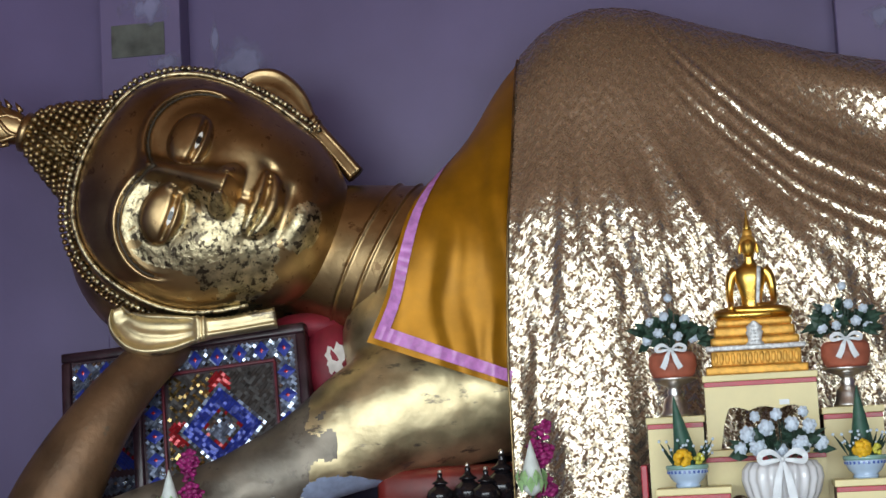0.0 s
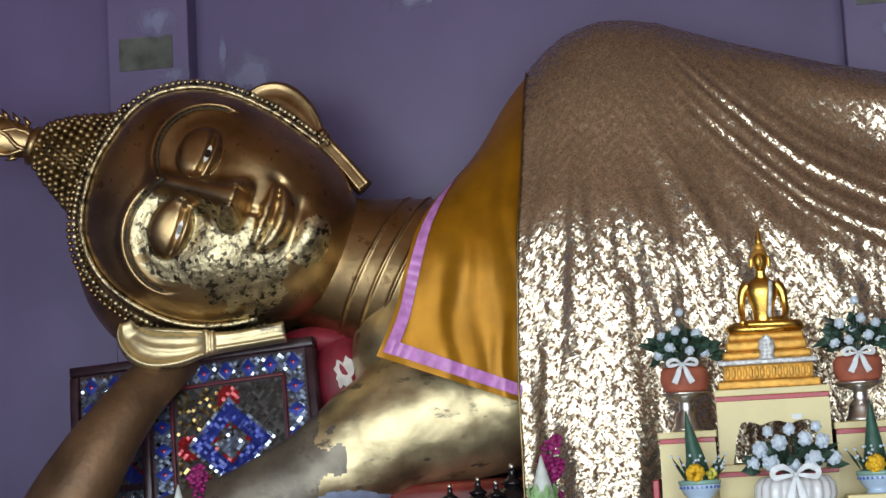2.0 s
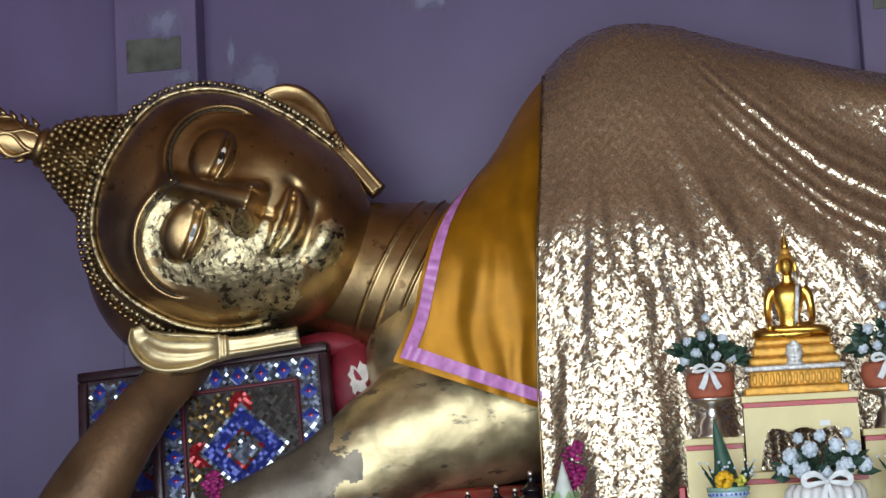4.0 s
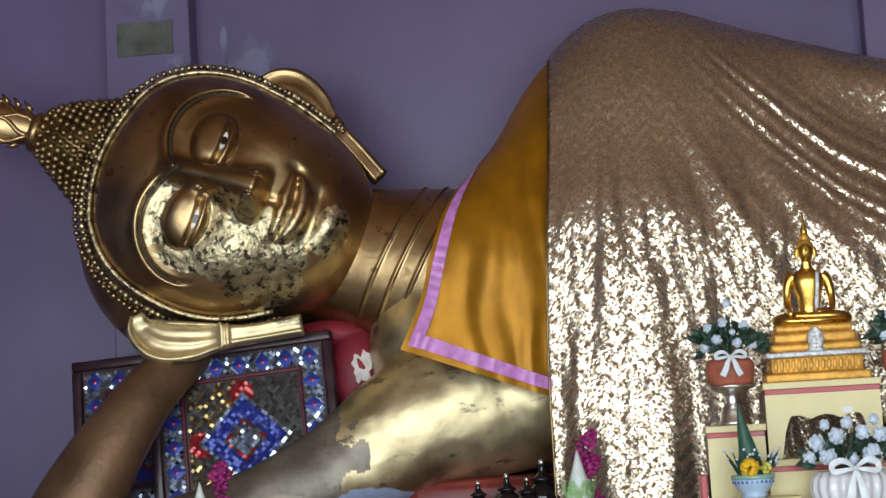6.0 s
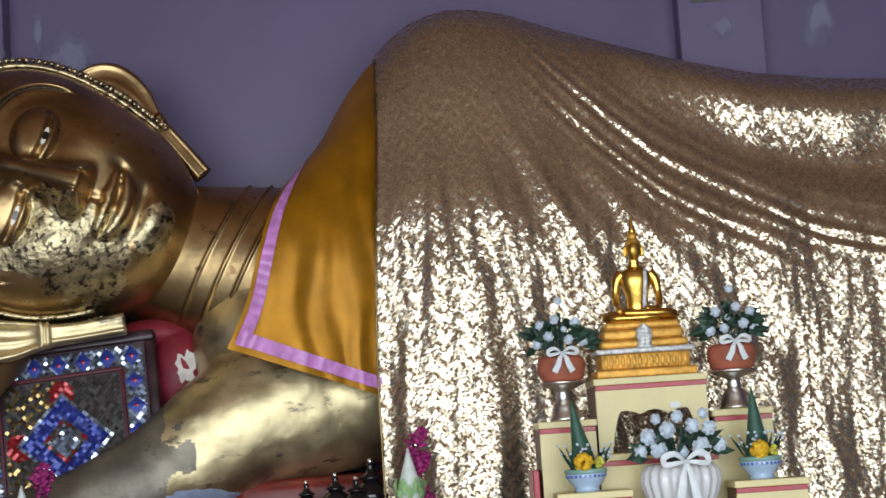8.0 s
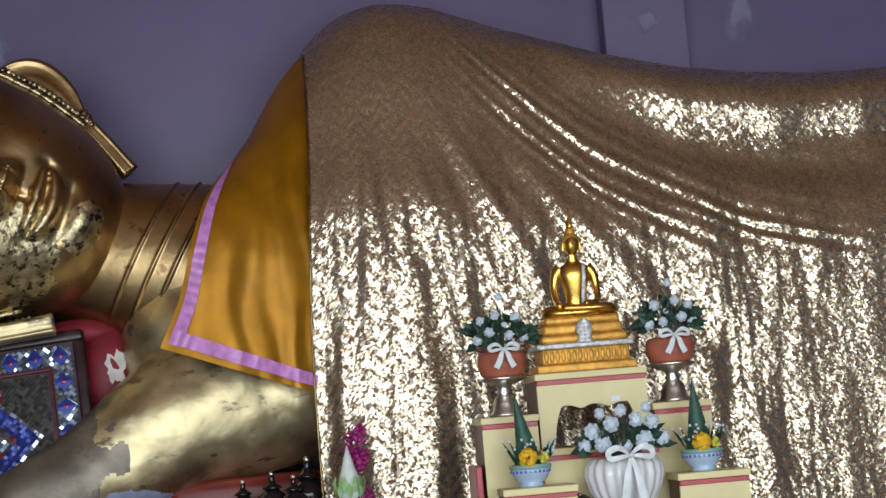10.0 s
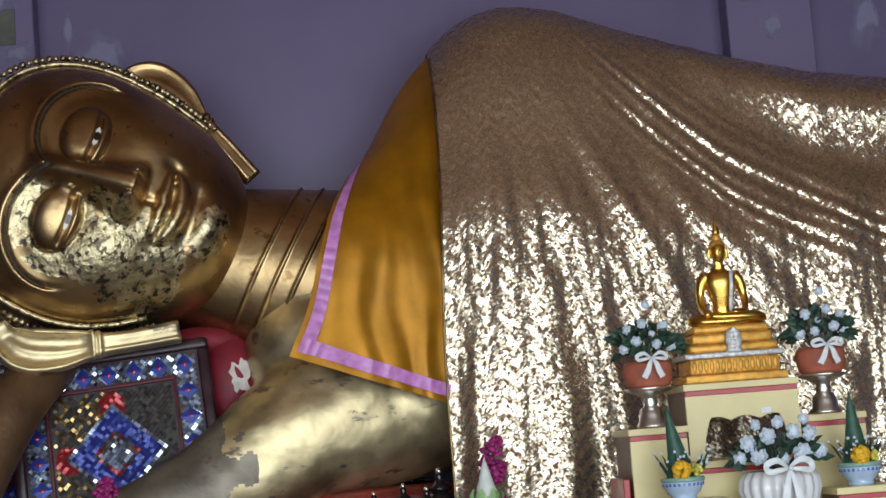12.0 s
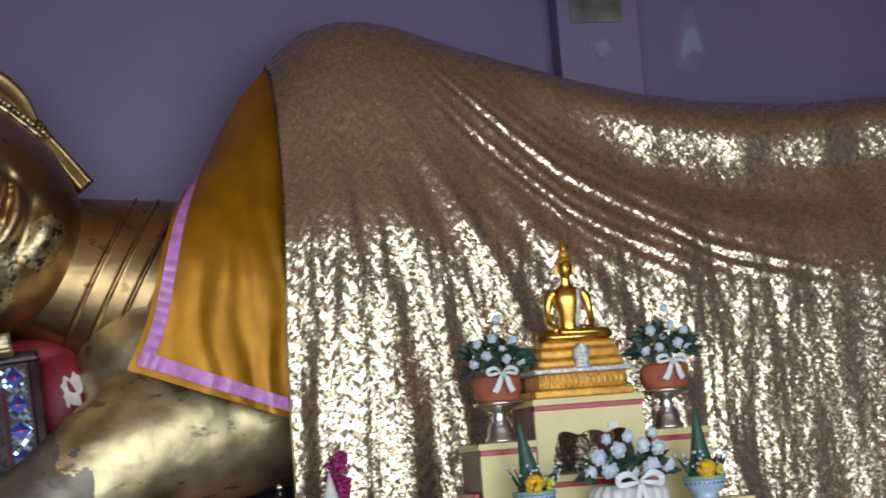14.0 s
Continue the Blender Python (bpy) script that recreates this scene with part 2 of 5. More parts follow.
def spline(keys, n):
    """Smooth points through key rows (any width), Catmull-Rom."""
    k = np.array(keys, float)
    k = np.vstack([2 * k[0] - k[1], k, 2 * k[-1] - k[-2]])
    out = []
    for s in np.linspace(0, len(keys) - 1, n):
        i = min(int(s), len(keys) - 2)
        t = s - i
        a, b, c, d = k[i], k[i + 1], k[i + 2], k[i + 3]
        out.append(0.5 * (2 * b + (c - a) * t + (2 * a - 5 * b + 4 * c - d) * t * t + (3 * b - a - 3 * c + d) * t ** 3))
    return np.array(out)


def unit_ball(sub):
    bm = bmesh.new()
    bmesh.ops.create_icosphere(bm, subdivisions=sub, radius=1.0)
    out = [v.co.copy() for v in bm.verts], [[v.index for v in fc.verts] for fc in bm.faces]
    bm.free()
    return out


BALLS = {sub: unit_ball(sub) for sub in (1, 2, 3, 4)}


def ball(bm, c, r, sub=2, mi=0, scale=(1, 1, 1), rot=None):
    m = Matrix.Translation(c) @ (rot.to_4x4() if rot else Matrix()) @ Matrix.Diagonal((r * scale[0], r * scale[1], r * scale[2], 1))
    cos, faces = BALLS[sub]
    vs = [bm.verts.new(m @ q) for q in cos]
    for fc in faces:
        bm.faces.new([vs[i] for i in fc]).material_index = mi
    return vs


def grid_mesh(bm, f, nu, nv, mi=0, uv=None):
    """A sheet: f(u, v) gives its place."""
    vs = [[bm.verts.new(f(i / nu, j / nv)) for j in range(nv + 1)] for i in range(nu + 1)]
    lay = bm.loops.layers.uv.verify() if uv else None
    for i in range(nu):
        for j in range(nv):
            fc = bm.faces.new((vs[i][j], vs[i + 1][j], vs[i + 1][j + 1], vs[i][j + 1]))
            fc.material_index = mi
            if uv:
                for loop, (p, q) in zip(fc.loops, ((i, j), (i + 1, j), (i + 1, j + 1), (i, j + 1))):
                    loop[lay].uv = uv(p / nu, q / nv)
    return vs


def smooth_step(a, b, x):
    t = min(1, max(0, (x - a) / (b - a)))
    return t * t * (3 - 2 * t)


def bell(x, w):
    return math.exp(-(x / w) ** 2)


# ---------- the hall ----------
def structure(name, bm, mat, label, smooth=False):
    return tagged(link_mesh(name, bm, mat, smooth), label, name.split("_")[0], kind="structure")


structure("floor", boxes((-9, 9, -12, 0.3, -0.15, 0)), FLOOR, "polished stone floor of the temple hall")
structure("ground", boxes((-60, 60, -90, -12, -0.2, -0.02)), PAVE, "pale concrete courtyard outside the open front")
structure("wall_north", boxes((-9, 9, 0, 0.3, 0, 6.5)), WALL, "lavender painted wall with pale filler patches")
structure("wall_west", boxes((-9.3, -9, -12, 0.3, 0, 6.5)), WALL, "lavender painted side wall")
structure("wall_east", boxes((9, 9.3, -12, 0.3, 0, 6.5)), WALL, "lavender painted side wall")
# unseen front wall, coloured red-brown to tint reflections in sheet and gilding
structure("wall_south", boxes((-9.3, -5.8, -11.3, -11, 0, 6.5), (4.2, 9.3, -11.3, -11, 0, 6.5), (-5.8, 4.2, -11.3, -11, 3.75, 6.5)), BROWN_REFLECTOR, "unseen red-brown front wall with a wide opening, added to tint reflections")
structure("ceiling", boxes((-9.3, 9.3, -11.3, 0.3, 6.5, 6.7)), CEIL, "dim brown ceiling high above the statue")


def pilaster(x0, x1):
    ob = tagged(link_mesh("pilaster", boxes((x0, x1, -0.16, -0.001, 0, 6.5), bevel=0.008), PILASTER, False), "lavender painted pilaster on the wall with a stone tile", "pilaster", "wall pilasters", "structure")
    tile = boxes((x0 + 0.065, x1 - 0.085, -0.168, -0.158, 3.48, 3.655), bevel=0.003)
    part("tile", tile, SLATE, ob, "grey-green stone tile set in the plaster", False)
    return ob


pilaster(-3.05, -2.61)
pilaster(0.72, 1.14)


def filler_material():
    """Thin bluish filler, feathered out by the trowel at its edges."""
    m = material("filler_patch", (0.23, 0.22, 0.37), 0.5, 0, 0.1, 8, 0.1, 40)
    n, l = m.node_tree.nodes, m.node_tree.links
    uv = n.new("ShaderNodeUVMap")
    length = n.new("ShaderNodeVectorMath")
    length.operation = "LENGTH"
    l.new(uv.outputs[0], length.inputs[0])
    co = n.new("ShaderNodeTexCoord")
    stretch = n.new("ShaderNodeMapping")
    stretch.inputs["Scale"].default_value = (9, 9, 5)
    l.new(co.outputs["Object"], stretch.inputs["Vector"])
    cloud = n.new("ShaderNodeTexNoise")
    cloud.inputs["Scale"].default_value, cloud.inputs["Detail"].default_value = 1.3, 6
    l.new(stretch.outputs[0], cloud.inputs["Vector"])
    add = n.new("ShaderNodeMath")
    add.operation = "MULTIPLY_ADD"
    add.inputs[1].default_value = 1.9
    l.new(cloud.outputs["Fac"], add.inputs[0])
    l.new(length.outputs["Value"], add.inputs[2])
    fade = n.new("ShaderNodeMapRange")
    fade.inputs["From Min"].default_value, fade.inputs["From Max"].default_value = 1.72, 1.18
    fade.inputs["To Max"].default_value = 0.8
    l.new(add.outputs[0], fade.inputs["Value"])
    l.new(fade.outputs["Result"], n["Principled BSDF"].inputs["Alpha"])
    return m


PATCH = filler_material()


def filler_patch(cx, cz, w, h, y=-0.004):
    """A smear of paler filler on the wall."""
    bm = bmesh.new()
    k = 28
    lay = bm.loops.layers.uv.verify()
    ring = [bm.verts.new((cx + w * math.cos(2 * math.pi * i / k), y, cz + h * math.sin(2 * math.pi * i / k))) for i in range(k)]
    f = bm.faces.new(ring)
    for i, loop in enumerate(f.loops):
        loop[lay].uv = (math.cos(2 * math.pi * i / k), math.sin(2 * math.pi * i / k))
    return tagged(link_mesh("filler_patch", bm, PATCH, False), "pale bluish smear of filler on the wall", "patch", "filler patches", "structure")


for q in ((-2.475, 3.57, 0.035, 0.16), (-2.32, 3.42, 0.20, 0.20), (-1.43, 3.80, 0.24, 0.13), (-1.10, 3.86, 0.24, 0.12), (-0.75, 3.84, 0.18, 0.09),
          (0.30, 3.80, 0.22, 0.10), (0.99, 3.86, 0.07, 0.12, -0.164), (1.75, 3.72, 0.30, 0.14), (1.45, 3.40, 0.12, 0.25),
          (-2.78, 3.73, 0.17, 0.10, -0.172), (-2.68, 3.44, 0.12, 0.07, -0.172), (0.93, 3.36, 0.10, 0.08, -0.164)):
    filler_patch(*q)


# ---------- the reclining statue: one gilded mesh ----------
# the face looks a little upwards and towards the worshippers
NOD = Matrix.Rotation(radians(13), 3, "Z") @ Matrix.Rotation(radians(-6), 3, "X")
HEAD_UP = NOD @ Vector((-0.93, 0, 0.368)).normalized()
HEAD_SIDE = NOD @ Vector((-0.368, 0, -0.93)).normalized()
HEAD_FWD = NOD @ Vector((0, -1, 0))
HEAD_AT = Vector((-2.345, -0.85, 2.645))
FACE_MID = 0.025


def head_place(a, b, c):
    return HEAD_AT + (HEAD_SIDE * a + HEAD_UP * b + HEAD_FWD * c) * 1.005


def face_outline(psi):
    """Half-size of the face in the direction psi (0 to the near ear, 90 to the crown): a broad brow and a rounded chin."""
    d = math.degrees(psi) % 360
    return float(np.interp(d, OUTLINE_AT, OUTLINE_R))


def outline_table():
    keys = [(0, 0.58), (20, 0.60), (40, 0.642), (58, 0.656), (80, 0.634), (106, 0.624), (128, 0.65), (147, 0.618), (164, 0.574), (182, 0.535), (206, 0.535), (222, 0.578), (243, 0.63), (258, 0.665), (275, 0.672), (295, 0.64), (319, 0.555), (340, 0.56)]
    at = np.arange(0, 360, 2.0)
    k = np.array(keys)
    r = np.interp(at, np.append(k[:, 0], 360), np.append(k[:, 1], k[0, 1]))
    for i in range(12):
        r = 0.25 * np.roll(r, 1) + 0.5 * r + 0.25 * np.roll(r, -1)
    return np.append(at, 360), np.append(r, r[0])


OUTLINE_AT, OUTLINE_R = outline_table()


def face_relief(a, b):
    """How far brows, lids, nose, lips and chin stand out."""
    s = abs(a)
    d = 0.0
    t = math.hypot((s - 0.20) * 0.95, b) - 0.232
    live = smooth_step(-0.10, 0.04, b) if s > 0.19 else smooth_step(0.08, 0.14, b)
    d += live * (0.012 * bell(t - 0.02, 0.022) - 0.022 * bell(t, 0.008) - 0.012 * bell(t + 0.05, 0.04))
    # eye hollow and the half-lowered lid
    ex, ey = (s - 0.185) / 0.145, (b - 0.035) / 0.105
    e = ex * ex + ey * ey
    d -= 0.055 * math.exp(-e * 0.8)
    lid = max(0.0, 1 - (ex * 1.06) ** 2 - ey * ey * 1.1)
    d += 0.078 * math.sqrt(lid)
    slit = b + 0.008 - 0.9 * (s - 0.185) ** 2
    d -= 0.026 * bell(slit, 0.012) * smooth_step(0.95, 0.6, abs(ex))
    d += 0.008 * bell(slit + 0.026, 0.010) * smooth_step(0.95, 0.6, abs(ex))
    # nose
    b += -0.028
    if b > -0.31:
        f = min(1, max(0, (0.17 - b) / 0.43))
        w = 0.046 + 0.046 * f ** 1.8
        h = 0.050 + 0.150 * f ** 1.1
        tip = smooth_step(-0.300, -0.235, b)
        d += h * math.exp(-(s / w) ** 3.0) * tip * smooth_step(0.22, 0.12, b)
        d += 0.058 * math.sqrt(max(0.0, 1 - ((s - 0.086) / 0.046) ** 2 - ((b + 0.232) / 0.052) ** 2))
    # mouth
    m = b + 0.412 - 1.1 * s * s
    ends = max(0.0, 1 - (s / 0.160) ** 2) ** 0.7
    full = ends ** 0.5
    bow = 0.010 * bell(s - 0.035, 0.03)
    hu, hl = 0.060 * full + bow + 0.001, 0.078 * full + 0.001
    if 0 < m < hu:
        d += 0.044 * full * math.sqrt(4 * (m / hu) * (1 - m / hu)) ** 1.3
    elif -hl < m <= 0:
        d += 0.048 * full * math.sqrt(4 * (-m / hl) * (1 + m / hl)) ** 1.3
    d -= 0.014 * bell(m, 0.009) * smooth_step(0.175, 0.13, s)
    d -= 0.018 * bell(m + 0.105, 0.030) * smooth_step(0.17, 0.08, s)
    d -= 0.012 * bell(s, 0.018) * bell(b + 0.31, 0.03)
    d -= 0.014 * math.exp(-((s - 0.175) / 0.025) ** 2 - (m / 0.035) ** 2)
    # chin
    d += 0.060 * math.exp(-(s / 0.15) ** 2 - ((b + 0.61) / 0.09) ** 2)
    # cheeks
    d += 0.030 * math.exp(-((s - 0.28) / 0.13) ** 2 - ((b + 0.24) / 0.15) ** 2)
    return d


def ear(bm, keys, side, deep):
    """A long ear: dished bowl with a rolled rim, a band, then a flat bar-like lobe."""
    sp = spline(keys, 72)
    loop = [2 * k / 20 - 1 for k in range(21)]
    rings = []
    for i, (a, b, c, w) in enumerate(sp):
        f = i / 71
        d = sp[min(i + 1, 71)][:2] - sp[max(i - 1, 0)][:2]
        d = d / (np.linalg.norm(d) + 1e-9)
        across = np.array([-d[1], d[0]]) * side
        bowl = smooth_step(0.64, 0.52, f)
        band = bell(f - 0.615, 0.014) + bell(f - 0.665, 0.014)
        lobe = smooth_step(0.66, 0.72, f)
        w = w * (1 + 0.10 * band)
        ring = []
        for u in loop:
            h = bowl * (0.034 * bell(abs(u) - 0.80, 0.15) - 0.030 * (1 - u * u) * smooth_step(0.02, 0.15, f) + 0.012 * bell(u + 0.15 - 0.5 * f, 0.16) * smooth_step(0.1, 0.3, f))
            h = deep * h + 0.020 * band + deep * lobe * (0.005 * bell(abs(u) - 0.6, 0.2) - 0.004 * bell(u - 0.3, 0.10))
            h += 0.030 * (1 - abs(u) ** 6)
            q = np.array([a, b]) + across * u * w
            ring.append(bm.verts.new(head_place(q[0], q[1], c + h)))
        for u in loop[-2:0:-1]:
            q = np.array([a, b]) + across * u * w * 0.92
            ring.append(bm.verts.new(head_place(q[0], q[1], c - 0.05 * (1 - u ** 4) - 0.012)))
        rings.append(ring)
    n = len(rings[0])
    for p, q in zip(rings, rings[1:]):
        for k in range(n):
            bm.faces.new((p[k], q[k], q[(k + 1) % n], p[(k + 1) % n])).material_index = 1 if side > 0 else 0
    bm.faces.new(rings[0])
    bm.faces.new(rings[-1][::-1])


def one_skin(bm):
    """Limbs that run into one another, joined into one smooth closed skin."""
    raw = bpy.data.meshes.new("limbs")
    bmesh.ops.recalc_face_normals(bm, faces=bm.faces)
    bm.to_mesh(raw)
    bm.free()
    ob = new("limbs", raw)
    skin = ob.modifiers.new("skin", "REMESH")
    skin.mode, skin.voxel_size = "VOXEL", 0.014
    soft = ob.modifiers.new("soft", "SMOOTH")
    soft.factor, soft.iterations = 0.5, 40
    bpy.context.view_layer.update()
    graph = bpy.context.evaluated_depsgraph_get()
    out = bpy.data.meshes.new_from_object(ob.evaluated_get(graph))
    bpy.data.objects.remove(ob)
    bpy.data.meshes.remove(raw)
    return out


def statue():
    bm = bmesh.new()
    # face, from its middle outwards, then back round the jaw
    nr, na = 150, 260
    rows = []
    for i in range(1, nr + 1):
        th = (i / nr) * 0.62 * math.pi
        ring = []
        for k in range(na):
            psi = 2 * math.pi * k / na
            R = face_outline(psi)
            q = math.sin(th) ** 0.92 if th < math.pi / 2 else 1 - 0.25 * (1 - math.sin(th))
            a, b = R * q * math.cos(psi), R * q * math.sin(psi) - 0.10
            c = 0.40 * (math.cos(th) if th < math.pi / 2 else 1.4 * math.cos(th))
            if th < math.pi / 2:
                c += face_relief(a - FACE_MID, b) * smooth_step(1.0, 0.88, q)
            ring.append(bm.verts.new(head_place(a + 0.02, b, c)))
        rows.append(ring)
    mid = bm.verts.new(head_place(0.02, -0.10, 0.40 + face_relief(-FACE_MID, -0.10)))
    for k in range(na):
        bm.faces.new((mid, rows[0][k], rows[0][(k + 1) % na]))
    for p, q in zip(rows, rows[1:]):
        for k in range(na):
            bm.faces.new((p[k], q[k], q[(k + 1) % na], p[(k + 1) % na]))
    for fc in bm.faces:
        p = fc.calc_center_median() - HEAD_AT
        a, b = p.dot(HEAD_SIDE), p.dot(HEAD_UP)
        n1 = noise.noise(p * 5.0)
        s = abs(a - 0.02 - FACE_MID)
        line = abs(math.hypot((s - 0.20) * 0.95, b) - 0.232)
        e = ((a - 0.30) / 0.22) ** 2 + ((b + 0.26) / 0.32) ** 2
        chin = ((a - 0.08) / 0.14) ** 2 + ((b + 0.57) / 0.09) ** 2
        n2 = noise.noise(p * 16.0)
        ring = abs(math.hypot(a - 0.21, b) - 0.19)
        if e + 0.8 * n1 + 0.7 * n2 < 0.85 or chin + 0.4 * n1 + 0.3 * n2 < 0.8 or (ring < 0.05 and a > 0.1 and n1 + n2 > -0.25):
            fc.material_index = 2
        if ((s - 0.185) / 0.135) ** 2 + ((b - 0.035) / 0.095) ** 2 < 1:
            fc.material_index = 0
        # the brow groove's darkness is put into the colour along its line
        if p.dot(HEAD_FWD) > 0.1 and line < 0.007 and (b > -0.01 if s > 0.19 else b > 0.105):
            fc.material_index = 6
    # eye inlays in the slits
    for s in (-1, 1):
        for w, h, mi, lift in ((0.044, 0.0125, 4, 0.0), (0.020, 0.0150, 5, 0.003)):
            a0, b0 = s * 0.185 + FACE_MID, -0.008
            ring = []
            for k in range(18):
                t = 2 * math.pi * k / 18
                a, b = a0 + w * math.cos(t), b0 + h * math.sin(t) * (0.6 + 0.4 * abs(math.sin(t))) + 0.9 * (w * math.cos(t)) ** 2
                q = min(0.999, math.hypot(a, b + 0.10) / face_outline(math.atan2(b + 0.10, a)))
                th = math.asin(q ** (1 / 0.92))
                ring.append(bm.verts.new(head_place(a + 0.02, b, 0.40 * math.cos(th) + face_relief(a - FACE_MID, -0.008 + 0.9 * (w * math.cos(t)) ** 2) + 0.011 + lift)))
            bm.faces.new(ring).material_index = mi
    # raised rim along the hairline
    rim = []
    for k in range(91):
        psi = radians(-38 + k * 256 / 90)
        R = face_outline(psi) * 0.985
        rim.append(head_place(R * math.cos(psi) + 0.02, R * math.sin(psi) - 0.10, 0.112))
    tube(bm, rim, [0.012] * len(rim), 8, 2)
    # cranium, topknot and flame finial
    cap = 0.28
    ball(bm, head_place(0.145, -0.03, -cap), 0.612, 4, 0, (1.0, 0.58, 1.0), NOD)
    knot_b, knot_r = (0.36, 0.44, 0.52, 0.60, 0.70, 0.80, 0.86), (0.37, 0.345, 0.305, 0.255, 0.20, 0.135, 0.085)
    knot = [head_place(-0.04, b, -0.22 + 0.1 * smooth_step(0.5, 0.8, b)) for b in knot_b]
    tube(bm, knot, knot_r, 28, 3)
    tube(bm, [head_place(-0.03, b, -0.12) for b in (0.845, 0.86, 0.885, 0.90)], [0.075, 0.098, 0.098, 0.075], 24, 0)
    flame = spline([(-0.03, 0.89, 0.068), (-0.03, 0.95, 0.085), (-0.02, 1.04, 0.092), (-0.01, 1.15, 0.080), (-0.01, 1.30, 0.058), (0.01, 1.46, 0.032), (0.0, 1.62, 0.006)], 30)
    tube(bm, [head_place(a, b, -0.12) for a, b, r in flame], [r for a, b, r in flame], 20, 0, 0.6)
    for s, sway in ((-1, 0.0), (-0.4, 0.6), (0.3, 0.2), (1, 0.9)):
        rib = []
        for k in range(30):
            b = 0.90 + 0.60 * k / 29
            w = float(np.interp(b, [0.89, 0.95, 1.04, 1.15, 1.30, 1.46], [0.066, 0.082, 0.088, 0.076, 0.055, 0.030]))
            a = -0.03 + 0.03 * smooth_step(0.95, 1.4, b) + w * (0.80 * s + 0.30 * math.sin(26 * (b - 0.9) + 6 * sway))
            rib.append(head_place(a, b, -0.12 + 0.6 * w * math.sqrt(max(0.05, 1 - min(1, abs(a + 0.02) / (1.1 * w)) ** 2)) + 0.002))
        tube(bm, rib, [0.012] * 30, 8, 0)
    # small leaf tips standing up along the flame
    for k in range(7):
        b = 0.93 + 0.055 * k
        for s in (-1, 1):
            p = head_place(-0.03 + s * 0.085, b, -0.10)
            q = head_place(-0.03 + s * 0.118, b + 0.045, -0.10)
            tube(bm, [p, (p + q) / 2, q], [0.014, 0.011, 0.002], 7, 0)
    # curls
    rnd = random.Random(4)
    for i in range(2600):
        z = 1 - 2 * (i + 0.5) / 2600
        q = math.sqrt(1 - z * z)
        t = i * 2.399963
        d = Vector((q * math.cos(t), q * math.sin(t), z))
        a, b, c = 0.145 + 0.612 * d.x, -0.03 + 0.612 * d.y, -cap + 0.365 * d.z
        R = face_outline(math.atan2(b + 0.10, a - 0.02))
        if c < -0.55 or (math.hypot(a - 0.02, b + 0.10) < R * 1.03 and c > -0.2) or (b < -0.18 and a > 0.0) or b < -0.42 or (a > 0.22 and math.hypot(a - 0.02, b + 0.10) > R + 0.05):
            continue
        if math.hypot(a + 0.04, c + 0.22) < 0.30 and b > 0.42:
            continue
        ball(bm, head_place(a, b, c), 0.018 + 0.004 * rnd.random(), 1, 3)
    for ring in range(13):
        b = 0.40 + ring * 0.036
        r = float(np.interp(b, knot_b, knot_r))
        k = int(2 * math.pi * r / 0.042)
        for j in range(k):
            t = 2 * math.pi * (j + 0.5 * (ring % 2)) / k
            ball(bm, head_place(-0.04 + r * math.cos(t), b, -0.22 + 0.1 * smooth_step(0.5, 0.8, b) + r * math.sin(t)), 0.018 + 0.004 * rnd.random(), 1, 3)
    # the rows of curls just behind the rim
    for row, (grow, back, size) in enumerate(((0.028, 0.078, 0.0165), (0.058, 0.030, 0.016))):
        for k in range(104):
            psi = radians(-40 + (k + 0.5 * row) * 258 / 103)
            if row and psi > radians(120):
                continue
            R = face_outline(psi) + grow
            ball(bm, head_place(R * math.cos(psi) + 0.02, R * math.sin(psi) - 0.10, back), size * rnd.uniform(0.85, 1.1), 1, 2 if row == 0 else 0)
    # ears with long lobes
    ear(bm, [(0.66, 0.125, 0.06, 0.03), (0.715, 0.075, 0.08, 0.075), (0.738, -0.02, 0.10, 0.100), (0.705, -0.135, 0.12, 0.092), (0.652, -0.24, 0.13, 0.066), (0.618, -0.32, 0.14, 0.050), (0.570, -0.42, 0.15, 0.046), (0.478, -0.585, 0.16, 0.050)], 1, 1.0)
    ear(bm, [(-0.53, -0.02, -0.08, 0.03), (-0.585, -0.075, -0.06, 0.075), (-0.605, -0.165, -0.04, 0.095), (-0.565, -0.28, -0.02, 0.085), (-0.495, -0.38, -0.01, 0.058), (-0.455, -0.455, 0.0, 0.046), (-0.405, -0.55, 0.0, 0.043), (-0.318, -0.695, 0.0, 0.046)], -1, 0.35)
    # neck with its folds
    start = len(bm.faces)
    pts, rad = [], []
    for i in range(150):
        f = i / 149
        b = -0.45 - 0.85 * f
        crease = sum(bell(b - q, 0.0065) for q in (-0.80, -0.895, -0.99, -1.08))
        pts.append(Vector((-1.93 + 0.86 * f, -0.62, 2.37 - 0.19 * f)))
        rad.append(0.29 + 0.12 * f + 0.013 * crease)
    bm.verts.ensure_lookup_table()
    base = len(bm.verts)
    tube(bm, pts, rad, 48, 0, 0.88)
    bm.verts.ensure_lookup_table()
    for v in bm.verts[base:]:
        v.co.x += 0.32 * (v.co.z - 2.27)
    # chest and body lying under the cloths, legs and feet
    body = spline([(-1.35, -0.62, 2.12, 0.22, 0.30), (-1.1, -0.58, 2.15, 0.27, 0.42), (-0.6, -0.50, 2.25, 0.30, 0.85), (0.0, -0.50, 2.2, 0.32, 0.90), (0.8, -0.58, 2.05, 0.36, 0.80), (1.8, -0.60, 1.92, 0.36, 0.80), (3.2, -0.6, 1.75, 0.33, 0.68), (4.8, -0.6, 1.6, 0.28, 0.5), (5.6, -0.6, 1.55, 0.2, 0.4)], 50)
    rings = []
